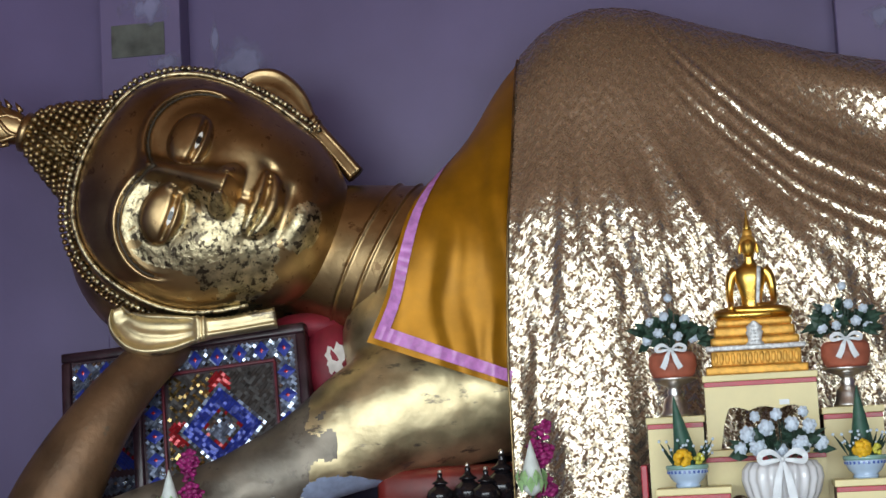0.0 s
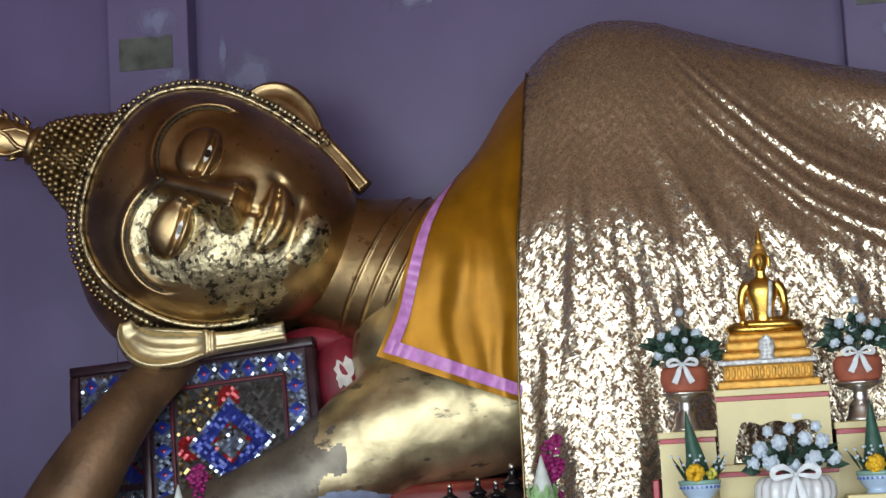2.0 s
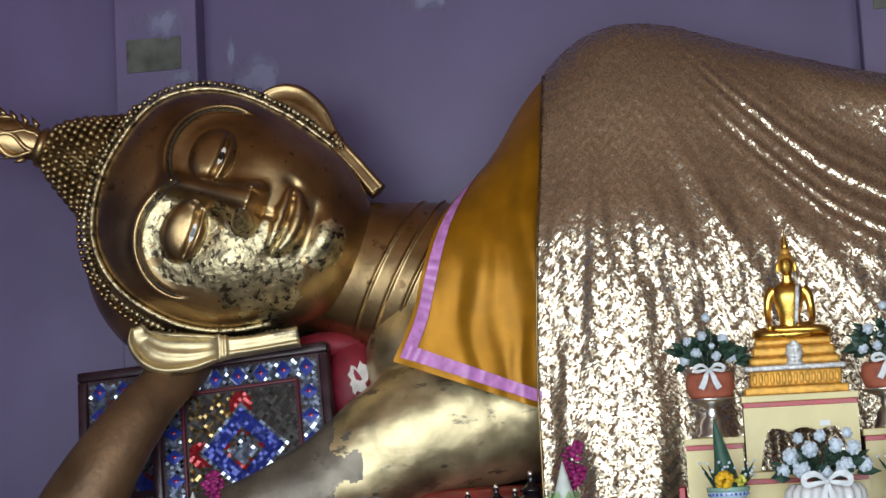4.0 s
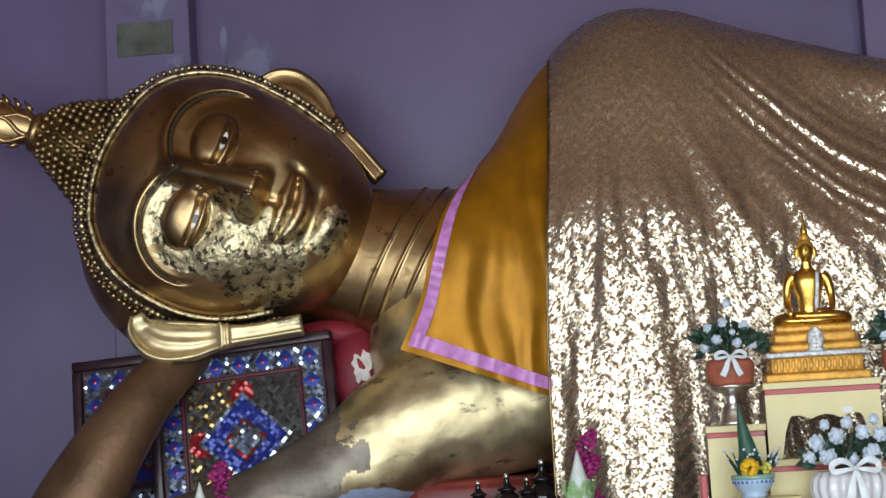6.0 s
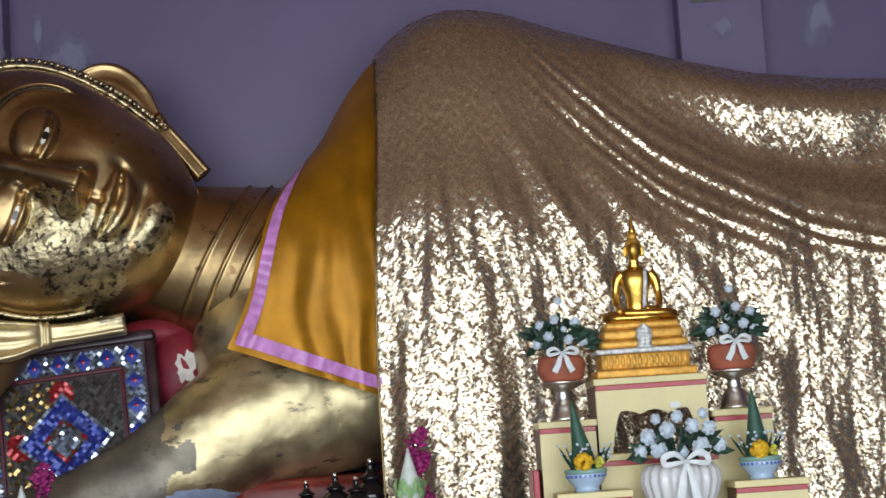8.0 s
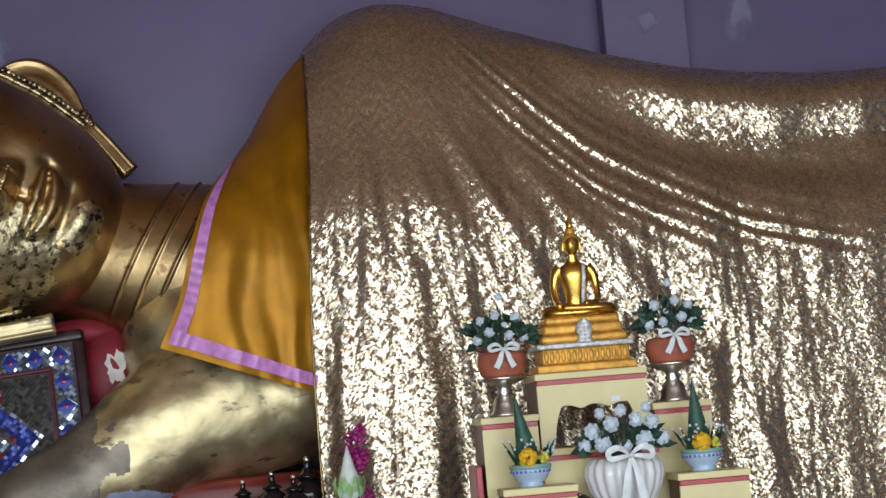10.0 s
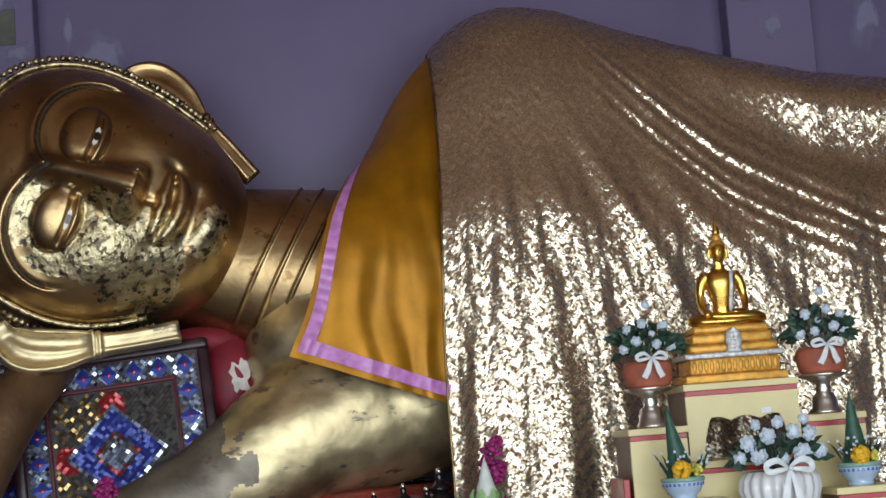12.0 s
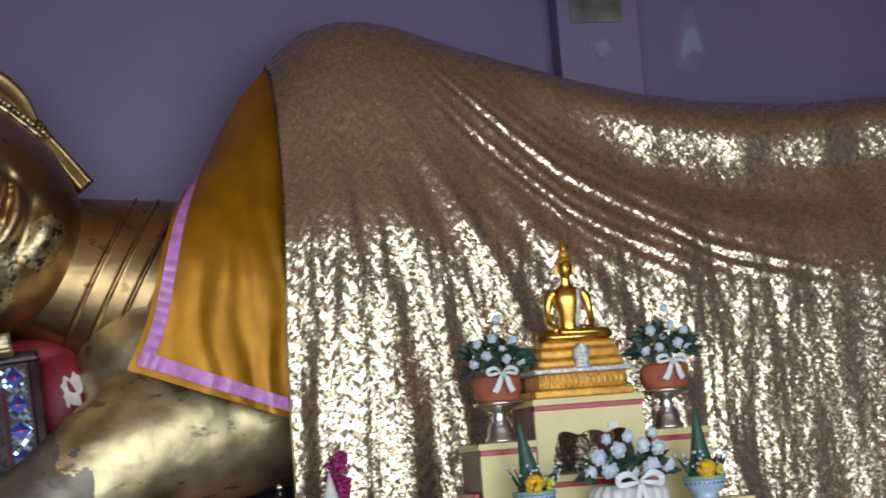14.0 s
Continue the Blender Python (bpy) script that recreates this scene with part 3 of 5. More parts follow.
    for x, y, z, ry, rz in body:
        rings.append([bm.verts.new((x, y + ry * math.cos(2 * math.pi * k / 40), z + rz * math.sin(2 * math.pi * k / 40))) for k in range(40)])
    for p, q in zip(rings, rings[1:]):
        for k in range(40):
            bm.faces.new((p[k], p[(k + 1) % 40], q[(k + 1) % 40], q[k])).material_index = 1
    bm.faces.new(rings[0]), bm.faces.new(rings[-1][::-1])
    # shoulder and upper arm lying forward, forearm raised to the head
    arm = spline([(-0.5, -0.68, 1.70, 0.35), (-0.75, -0.70, 1.71, 0.365), (-1.02, -0.76, 1.68, 0.37), (-1.30, -0.85, 1.60, 0.345), (-1.56, -0.95, 1.48, 0.275), (-1.82, -1.04, 1.34, 0.215), (-2.1, -1.12, 1.22, 0.185), (-2.4, -1.18, 1.12, 0.18), (-2.7, -1.2, 1.03, 0.18), (-3.0, -1.2, 0.95, 0.18)], 220)
    limb = bmesh.new()
    tube(limb, [p[:3] for p in arm], [p[3] for p in arm], 64, 1, 0.84)
    ball(limb, (-1.34, -0.69, 1.86), 0.36, 4, 1, (0.98, 0.92, 1.0))
    tube(limb, [(-1.75, -0.62, 2.31), (-1.45, -0.64, 2.22), (-1.2, -0.66, 2.1), (-1.0, -0.66, 2.0)], [0.25, 0.30, 0.36, 0.40], 40, 1, 0.88)
    first, skin = len(bm.verts), len(bm.faces)
    bm.from_mesh(one_skin(limb))
    bm.verts.ensure_lookup_table()
    for v in bm.verts[first:]:
        v.co.y += 0.014 * noise.noise(v.co * 4.0) + 0.007 * noise.noise(v.co * 10.0)
        v.co.z += 0.010 * noise.noise(v.co * 5.0 + Vector((7, 0, 0)))
    bm.faces.ensure_lookup_table()
    for fc in bm.faces[skin:]:
        fc.material_index = 1
        p = fc.calc_center_median()
        n1 = noise.noise(p * 4.0) * 0.16 + noise.noise(p * 14.0) * 0.07
        if p.x < -1.74 + n1:
            fc.material_index = 8
        if ((p.x + 1.62) / 0.17) ** 2 + ((p.z - 1.20) / 0.075) ** 2 + 3 * n1 < 1:
            fc.material_index = 9
    fore = spline([(-3.08, -1.2, 0.92, 0.19), (-2.95, -1.22, 1.18, 0.20), (-2.80, -1.2, 1.45, 0.165), (-2.64, -1.10, 1.70, 0.130), (-2.53, -0.95, 1.86, 0.118), (-2.45, -0.75, 1.98, 0.12)], 40)
    tube(bm, [p[:3] for p in fore], [p[3] for p in fore], 32, 7, 0.9)
    bmesh.ops.recalc_face_normals(bm, faces=bm.faces)
    return tagged(link_mesh("reclining_statue", bm, [GOLD, GOLD_WORN, GOLD_LEAF, GOLD_DARK, EYE_WHITE, EYE_DARK, GROOVE, GOLD_AGED, GREY_WORN, GREY_BLUE]), "large gilded reclining statue resting its head on one hand", "statue")


statue()


# ---------- cloths over the statue ----------
def ridge(x):
    """Height of the body's top line."""
    return float(np.interp(x, [-0.95, -0.85, -0.78, -0.70, -0.62, -0.53, -0.44, -0.31, -0.18, 0.075, 0.33, 0.59, 0.98, 1.29, 1.71, 2.2, 3.0, 4.2, 5.8],
                           [2.98, 3.12, 3.225, 3.305, 3.36, 3.395, 3.415, 3.41, 3.385, 3.29, 3.20, 3.12, 3.025, 2.98, 2.95, 2.965, 2.95, 2.7, 2.3]))


def roll_line(x):
    """Height of the underside of the arm's roll beneath the sheet."""
    return float(np.interp(x, [0.2, 0.55, 0.9, 1.28, 1.6, 1.95, 2.6, 5.8], [3.04, 2.89, 2.76, 2.70, 2.69, 2.72, 2.76, 2.3]))


def swag_line(x):
    """Height of the main swag that falls from the shoulder and levels out along the waist."""
    return float(np.interp(x, SWAG_X, SWAG_Z))


SWAG = spline([(-0.30, 3.45), (-0.02, 3.07), (0.30, 2.74), (0.52, 2.545), (0.88, 2.345), (1.23, 2.18), (1.8, 2.06), (2.6, 2.03), (5.8, 1.9)], 90)
SWAG_X, SWAG_Z = SWAG[:, 0], SWAG[:, 1]


def drape_profile(x, s, top, sag):
    """The sheet's section at x: depth and height after s metres of cloth from the top line."""
    shelf = float(np.interp(x, [-0.9, -0.7, -0.2, 0.2, 0.8, 1.3, 3, 5.8], [2.34, 2.34, 2.28, 2.22, 2.12, 2.06, 2.05, 1.8])) + 0.03 * noise.noise(Vector((x * 5, 0, 6)))
    bulge = float(np.interp(x, [-0.9, -0.3, 0.6, 1.5, 5.8], [0.68, 0.66, 0.60, 0.54, 0.42]))
    arc = math.hypot(top - shelf, bulge)
    if s < arc:
        f = s / arc
        z = top - (top - shelf) * (f - 0.10 * math.sin(math.pi * min(1, f / 0.5)) * (1 - f))
        y = -0.56 - bulge * (0.34 * min(1, f / 0.40) ** 0.6 * (1 - 0.12 * (1 - min(1, f / 0.40))) + 0.66 * f - 0.04 * smooth_step(0.9, 1.0, f))
        # the arm's roll above a hollow along the waist
        y -= sag * 0.098 * bell(z - roll_line(x) - 0.12, 0.095)
        y += sag * 0.075 * bell(z - roll_line(x) + 0.15, 0.13)
        return y, z
    return -0.56 - bulge * 0.96 - 0.02 * (1 - math.exp(-(s - arc) * 2)), shelf - (s - arc)


def drape_place(x, v):
    """A point of the sequinned sheet: x along the body, v from the top line down."""
    top = ridge(x)
    s = v * 2.75
    sag = smooth_step(0.0, 0.95, x)
    y = z = 0.0
    for k in (-2, -1, 0, 1, 2):
        q = drape_profile(x, s + k * min(0.045, s / 2), top, sag)
        y, z = y + q[0] / 5, z + q[1] / 5
    # folds fan out from the raised shoulder
    px, pz = x + 0.55, 3.55 - z
    phi = math.atan2(px, max(pz, 0.02))
    r = math.hypot(px, pz)
    amp = 0.0125 * (1 - 0.85 * smooth_step(0.9, 1.5, x) * smooth_step(2.3, 1.95, z)) * smooth_step(0.5, 1.4, r) * (0.55 + 0.45 * math.sin(3.1 * phi + 1.0))
    fan = math.sin(34 * phi + 2.2 * noise.noise(Vector((phi * 5, r * 1.2, 0)))) + 0.5 * math.sin(61 * phi + 1.3 + 1.5 * noise.noise(Vector((phi * 9, r, 3))))
    weight = smooth_step(1.38, 1.05, phi)
    hang = math.sin(x * 31 + 2.5 * noise.noise(Vector((x * 3, z * 0.8, 7)))) * smooth_step(2.2, 1.2, z) * 0.008 * (1 - 0.9 * smooth_step(0.9, 1.4, x))
    below = z - swag_line(x)
    free = max(smooth_step(0.25, -0.15, x), smooth_step(-0.26, -0.42, below))
    y -= amp * fan * weight * free * smooth_step(0, 0.35, v) * (0.35 + 0.65 * smooth_step(2.75, 2.35, z)) + hang
    # long swags sweeping from the shoulder down to the waist
    wob = noise.noise(Vector((x * 1.7, below * 6, 5)))
    worn = 0.5 + 0.9 * abs(noise.noise(Vector((x * 0.8, below * 9, 8))))
    group = bell(below + 0.01, 0.07) + 0.75 * bell(below + 0.19, 0.075) * smooth_step(1.15, 0.7, x) + 0.25 * bell(below - 0.16, 0.07)
    y -= 0.0125 * group * worn * math.sin(2 * math.pi * below / 0.084 + 3.0 * wob + 0.5) * smooth_step(-0.25, 0.15, x) * smooth_step(1.75, 1.2, x)
    swag = sag * 0.02 * math.sin(24 * (z - 0.20 * (x - 1.9) ** 2 - 2.2)) * smooth_step(2.15, 2.5, z) * smooth_step(top - 0.25, top - 0.5, z)
    y -= 0.35 * swag
    y -= 0.012 * noise.noise(Vector((x * 6, z * 3.5, 1)))
    y -= (0.005 * noise.noise(Vector((x * 17, z * 3.0, 4))) + 0.003 * noise.noise(Vector((x * 38, z * 9.0, 9)))) * smooth_step(2.75, 2.2, z) * smooth_step(1.9, 1.0, x)
    y -= 0.002 * noise.noise(Vector((x * 30, z * 30, 2)))
    return Vector((x, y, z))


def drape():
    bm = bmesh.new()
    x0, x1 = -0.785, 5.6

    def along(u):
        return x0 + 3.1 * u / 0.82 if u < 0.82 else x0 + 3.1 + (x1 - x0 - 3.1) * (u - 0.82) / 0.18

    def where(u, v):
        x = along(u)
        p = drape_place(x, v)
        p.x -= 0.055 * smooth_step(3.0, 1.6, p.z) * (1 - smooth_step(-0.8, -0.2, x))
        return p

    grid_mesh(bm, where, 560, 320, 0, lambda u, v: (along(u), v * 2.75))
    # back of the sheet, falling behind the body
    grid_mesh(bm, lambda u, v: Vector((along(u), -0.56 + 0.25 * v, ridge(along(u)) - 0.5 * v * v)), 560, 4, 0, lambda u, v: (along(u), -0.5 * v))
    bmesh.ops.remove_doubles(bm, verts=bm.verts, dist=0.0005)
    bmesh.ops.recalc_face_normals(bm, faces=bm.faces)
    ob = thing("sequinned_drape", 0, 0, 0, "gold sequinned zigzag sheet draped over the statue's body", "cloth")
    sheet = part("sheet", bm, SEQUIN, ob)
    hem = bmesh.new()
    pts = [where(0.0004, j / 160) + Vector((-0.004, -0.012, 0)) for j in range(8, 160)]
    tube(hem, pts, [0.005] * len(pts), 8)
    part("hem", hem, GOLD_DARK, ob, "beaded gold hem")
    return ob


drape()


def robe_place(u, v):
    """The orange shoulder cloth: u from its front edge to under the sheet, v from the top line down."""
    left = spline([(-1.10, 2.75), (-1.19, 2.62), (-1.27, 2.45), (-1.33, 2.25), (-1.385, 2.05), (-1.475, 1.855)], 25)
    right = spline([(-0.74, 3.24), (-0.72, 2.9), (-0.74, 2.5), (-0.76, 2.1), (-0.80, 1.80), (-0.84, 1.615)], 25)
    i = v * 24
    k = min(int(i), 23)
    a = left[k] + (left[k + 1] - left[k]) * (i - k)
    b = right[k] + (right[k + 1] - right[k]) * (i - k)
    p = a + (b - a) * u
    if v < 0.35:
        p[1] += 0.055 * math.sin(math.pi * u) * (1 - v / 0.35)
    y = -0.56 - (0.53 + 0.04 * u) * math.sin(min(1, v * 1.7) * math.pi / 2) - 0.09 * v
    y -= 0.019 * math.sin(15 * (u - 0.55 * v) + 2 * noise.noise(Vector((u * 3, v * 3, 0)))) * smooth_step(0.1, 0.5, v) * (0.35 + 0.65 * u)
    y -= 0.003 * math.sin(41 * (u - 0.5 * v) + 3 * noise.noise(Vector((u * 5, v * 5, 2)))) * u * v
    return Vector((p[0], y, p[1]))


def robe():
    ob = thing("shoulder_cloth", 0, 0, 0, "orange satin cloth with lilac ribbon trim over the shoulder", "cloth")
    bm = bmesh.new()
    grid_mesh(bm, robe_place, 110, 140)
    # it turns over the shoulder behind the top line
    grid_mesh(bm, lambda u, v: robe_place(u, 0) + Vector((0.10 * v, 0.30 * v, -0.15 * v * v)), 110, 6)
    bmesh.ops.remove_doubles(bm, verts=bm.verts, dist=0.0005)
    bmesh.ops.recalc_face_normals(bm, faces=bm.faces)
    part("cloth", bm, ORANGE, ob)
    lift = Vector((0, -0.008, 0))
    bm = bmesh.new()
    grid_mesh(bm, lambda u, v: robe_place(0.035 + 0.085 * u, 0.02 + 0.955 * v) + lift + Vector((0, -0.004 * abs(math.sin(v * 60 + 2 * math.sin(9 * v))), 0)), 6, 160)
    grid_mesh(bm, lambda u, v: robe_place(0.035 + 0.965 * u, 0.915 + 0.058 * v) + lift * 1.4 + Vector((0, -0.004 * abs(math.sin(u * 40 + 2 * math.sin(7 * u))), 0)), 120, 6)
    bmesh.ops.recalc_face_normals(bm, faces=bm.faces)
    part("ribbon_trim", bm, PINK, ob, "shiny lilac ribbon trim")
    return ob


robe()

# the red lacquered plinth under the statue
plinth = thing("plinth", 1.0, -0.6, 0, "red lacquered plinth beneath the reclining statue", "plinth")
bm = boxes((-5.2, -1.87, -0.75, 0.5, 0, 1.02), (-1.868, 5.0, -0.30, 0.5, 0, 1.02), bevel=0.02)
part("base", bm, RED_PAINT, plinth)
bm = boxes((-5.3, -1.86, -0.80, 0.55, 1.02, 1.10), (-1.858, 5.1, -0.33, 0.55, 1.02, 1.10), bevel=0.02)
part("ledge", bm, RED_PAINT, plinth)


# ---------- pillow, cushion and mattress ----------
def tile_sheet(bm, rnd, x, z, size, y, lean=0.10):
    """One small mirror tile set on its corner, leaning its own way."""
    h = size * 0.66
    tx, tz = rnd.uniform(-lean, lean), rnd.uniform(-lean, lean)
    f = [bm.verts.new((x + p * h, y - 0.004 + tx * p * h + tz * q * h, z + q * h)) for p, q in ((0, -1), (1, 0), (0, 1), (-1, 0))]
    b = [bm.verts.new((x + p * h, y + 0.004, z + q * h)) for p, q in ((0, -1), (1, 0), (0, 1), (-1, 0))]
    bm.faces.new(f)
    for i in range(4):
        bm.faces.new((f[i], b[i], b[(i + 1) % 4], f[(i + 1) % 4]))


def diamond(w, h, depth):
    bm = bmesh.new()
    f = [bm.verts.new((p * w, -depth * 0.4, q * h)) for p, q in ((0, -1), (1, 0), (0, 1), (-1, 0))]
    top = bm.verts.new((0, -depth, 0))
    b = [bm.verts.new((p * w, 0.003, q * h)) for p, q in ((0, -1), (1, 0), (0, 1), (-1, 0))]
    for i in range(4):
        bm.faces.new((f[i], f[(i + 1) % 4], top))
        bm.faces.new((f[i], b[i], b[(i + 1) % 4], f[(i + 1) % 4]))
    return bm


def mosaic_pillow(at, tilt, w, h, depth, seed, label):
    """A box pillow whose front is a dark frame round bands of mirror mosaic."""
    rnd = random.Random(seed)
    ob = thing("mosaic_pillow", *at, label, "pillow", "mosaic pillows")
    ob.rotation_euler = (radians(-9), radians(tilt), 0)
    fw = 0.048
    part("core", boxes((-w + 0.01, w - 0.01, 0.0, depth, -h + 0.01, h - 0.01), bevel=0.02), DARK_FRAME, ob, "", False)
    bars = ((-w, w, -0.022, 0.05, h - fw, h), (-w, w, -0.022, 0.05, -h, -h + fw), (-w, -w + fw, -0.022, 0.05, -h + fw, h - fw), (w - fw, w, -0.022, 0.05, -h + fw, h - fw))
    for q in bars:
        part("frame_bar", boxes(q, bevel=0.010), DARK_FRAME, ob)
    band = 0.115
    iw, ih = w - fw - band, h - fw - band
    for q in ((-iw - 0.008, iw + 0.008, -0.016, 0.0, ih - 0.002, ih + 0.012), (-iw - 0.012, -iw, -0.016, 0, -ih, ih - 0.002), (iw, iw + 0.012, -0.016, 0, -ih, ih - 0.002)):
        part("inner_bar", boxes(q, bevel=0.003), CRIMSON_LINE, ob, "crimson piping round the inner panel")
    piece = 0.0160
    sheets = {k: bmesh.new() for k in ("mirror", "gold", "dark", "red", "blue", "white", "grey")}
    reach = int((w + h) / (1.414 * piece)) + 2
    for i in range(-reach, reach + 1):
        for j in range(-reach, reach + 1):
            x, z = (i - j) * piece * 0.7071, (i + j) * piece * 0.7071
            if abs(x) > w - fw - 0.010 or abs(z) > h - fw - 0.010:
                continue
            if abs(x) < iw - 0.011 and abs(z) < ih - 0.011:
                zc = z - (ih - 0.28)
                d = abs(x) + abs(zc)
                if d < 0.045:
                    k = "grey"
                elif d < 0.085:
                    k = "white" if rnd.random() < 0.35 else "grey"
                elif d < 0.11:
                    k = "red" if rnd.random() < 0.5 else "dark"
                elif d < 0.195:
                    k = "blue"
                elif d < 0.215:
                    k = "white" if rnd.random() < 0.35 else "grey"
                elif d < 0.275 and ((zc > 0 and abs(x) < 0.055) or (x < 0 and abs(zc) < 0.055)):
                    k = "red"
                elif x < 0:
                    k = "gold" if rnd.random() < 0.38 else "dark"
                else:
                    k = "dark"
            elif abs(x) > iw + 0.022 or z > ih + 0.022 or z < -ih - 0.022:
                k = "mirror" if rnd.random() < 0.22 else "grey"
            else:
                continue
            tile_sheet(sheets[k], rnd, x, z, piece, -0.001, 0.22)
    mats = dict(mirror=MIRROR, gold=GOLD_GLASS, dark=DARK_GLASS, red=RED_GLASS, blue=BLUE_GLASS, white=MIRROR, grey=GREY_GLASS)
    for k, bm in sheets.items():
        tagged(part(k + "_tesserae", bm, mats[k], ob, "", False), kind="stuff")
    big, small = None, None

    def put(x, z, turn):
        nonlocal big, small
        p = part("diamond_tile", diamond(0.036, 0.046, 0.0035), BLUE_GLASS, ob, "", False)
        if big:
            old, p.data = p.data, big
            bpy.data.meshes.remove(old)
        big = p.data
        p.location, p.rotation_euler = (x, -0.007, z), (0, turn, 0)
        c = part("tile_heart", diamond(0.009, 0.012, 0.003), RED_GLASS, p, "", False)
        if small:
            old, c.data = c.data, small
            bpy.data.meshes.remove(old)
        small = c.data
        c.location = (0, -0.0032, 0)

    k = int(2 * (w - fw) / 0.102)
    for i in range(k):
        put(-w + fw + 0.06 + i * (2 * (w - fw) - 0.12) / (k - 1), h - fw - band / 2, 0)
    k = int(2 * (h - fw) / 0.102)
    for i in range(1, k):
        z = h - fw - 0.06 - i * (2 * (h - fw) - 0.12) / (k - 1)
        put(-w + fw + band / 2, z, math.pi / 2)
        put(w - fw - band / 2, z, math.pi / 2)
    return ob


GREY_GLASS = material("grey_glass_tile", (0.10, 0.118, 0.17), 0.4, 0.6, 0.3, 25, 0)
mosaic_pillow((-2.225, -0.93, 1.515), -4.5, 0.43, 0.44, 0.32, 3, "dark framed pillow with blue diamond mirror mosaic under the head")
mosaic_pillow((-2.735, -0.72, 1.555), -3.5, 0.345, 0.385, 0.3, 8, "second mirror mosaic pillow standing behind the raised forearm")

cushion = thing("red_cushion", -1.745, -0.70, 1.77, "crimson cushion with a bare flaked patch under the neck", "cushion")
bm = bmesh.new()
ball(bm, (0, 0, 0), 0.17, 4, 0, (0.85, 0.9, 1.35))
ball(bm, (-0.12, 0, 0.20), 0.14, 3, 0, (1.3, 0.8, 0.5))
part("body", bm, RED_CLOTH, cushion)
bm = bmesh.new()
rnd = random.Random(5)
ring = []
for i in range(22):
    a = 2 * math.pi * i / 22
    q = 0.055 * (0.65 + 0.6 * rnd.random())
    x, z = 0.045 + 0.75 * q * math.cos(a), 0.03 + 1.35 * q * math.sin(a)
    ring.append(bm.verts.new((x, -0.153 * math.sqrt(max(0, 1 - (x / 0.1445) ** 2 - (z / 0.2295) ** 2)) - 0.004, z)))
bm.faces.new(ring)
part("bare_patch", bm, FLAKE, cushion, "pale flaked patch")

mattress = tagged(link_mesh("mattress", boxes((-1.50, -0.80, -1.02, -0.2, 1.10, 1.29), (-0.798, 5.2, -0.90, -0.2, 1.10, 1.29), bevel=0.05), RED_PAINT), "dark red mattress beneath the statue's arm and body", "mattress")


# ---------- black vessels on the ledge ----------
def vessel(x, y, z, s, tilt=0):
    ob = thing("black_vessel", x, y, z, "small black lacquered offering vessel with silver knob", "vessel", "black vessels")
    bm = bmesh.new()
    lathe(bm, [(0.05 * s, 0), (0.035 * s, 0.015 * s), (0.03 * s, 0.03 * s), (0.085 * s, 0.07 * s), (0.105 * s, 0.11 * s), (0.09 * s, 0.15 * s), (0.05 * s, 0.18 * s), (0.035 * s, 0.20 * s)], 24)
    part("bowl", bm, BLACK, ob)
    bm = bmesh.new()
    lathe(bm, [(0.055 * s, 0.195 * s), (0.06 * s, 0.205 * s), (0.03 * s, 0.225 * s), (0.015 * s, 0.25 * s), (0.022 * s, 0.265 * s), (0.004 * s, 0.285 * s)], 20)
    part("lid", bm, BLACK, ob)
    bm = bmesh.new()
    ball(bm, (0, 0, 0.285 * s), 0.016 * s, 2)
    part("knob", bm, SILVER, ob, "bright silver knob")
    ob.rotation_euler = (0, radians(tilt), 0)
    return ob


for q in ((-1.17, -1.22, 1.10, 0.60, 0), (-1.05, -1.20, 1.10, 0.68, 0), (-0.96, -1.28, 1.10, 0.62, 0), (-0.90, -1.19, 1.10, 0.85, 0)):
    vessel(*q)


# ---------- flowers ----------
def petal_head(bm, c, r, rnd, mi=0):
    """A ruffled flower head: rings of cupped petals."""
    c = Vector(c)
    for ring, (k, rr, lift) in enumerate(((7, 1.0, 0.0), (6, 0.72, 0.32), (4, 0.40, 0.52))):
        for i in range(k):
            a = 2 * math.pi * (i + 0.4 * ring) / k + rnd.uniform(-0.2, 0.2)
            d = Vector((math.cos(a), -0.55 + rnd.uniform(-0.15, 0.15), math.sin(a)))
            p = c + Vector((d.x * r * rr * 0.62, -lift * r * 0.8, d.z * r * rr * 0.62))
            ball(bm, p, r * 0.42, 1, mi, (1.0, 0.55, 1.0), Euler((rnd.uniform(-0.6, 0.6), rnd.uniform(-0.6, 0.6), rnd.uniform(-0.6, 0.6))).to_matrix())


def leaf(bm, base, tip, w, mi=0):
    base, tip = Vector(base), Vector(tip)
    d = tip - base
    s = d.cross(Vector((0.2, -1, 0.1))).normalized() * w
    m = base + d * 0.5 + Vector((0, -0.01, 0.006))
    a, b = bm.verts.new(base), bm.verts.new(tip)
    l, r, c = bm.verts.new(m + s), bm.verts.new(m - s), bm.verts.new(m + Vector((0, -0.008, 0)))
    for q in ((a, l, c), (a, c, r), (l, b, c), (c, b, r)):
        bm.faces.new(q).material_index = mi


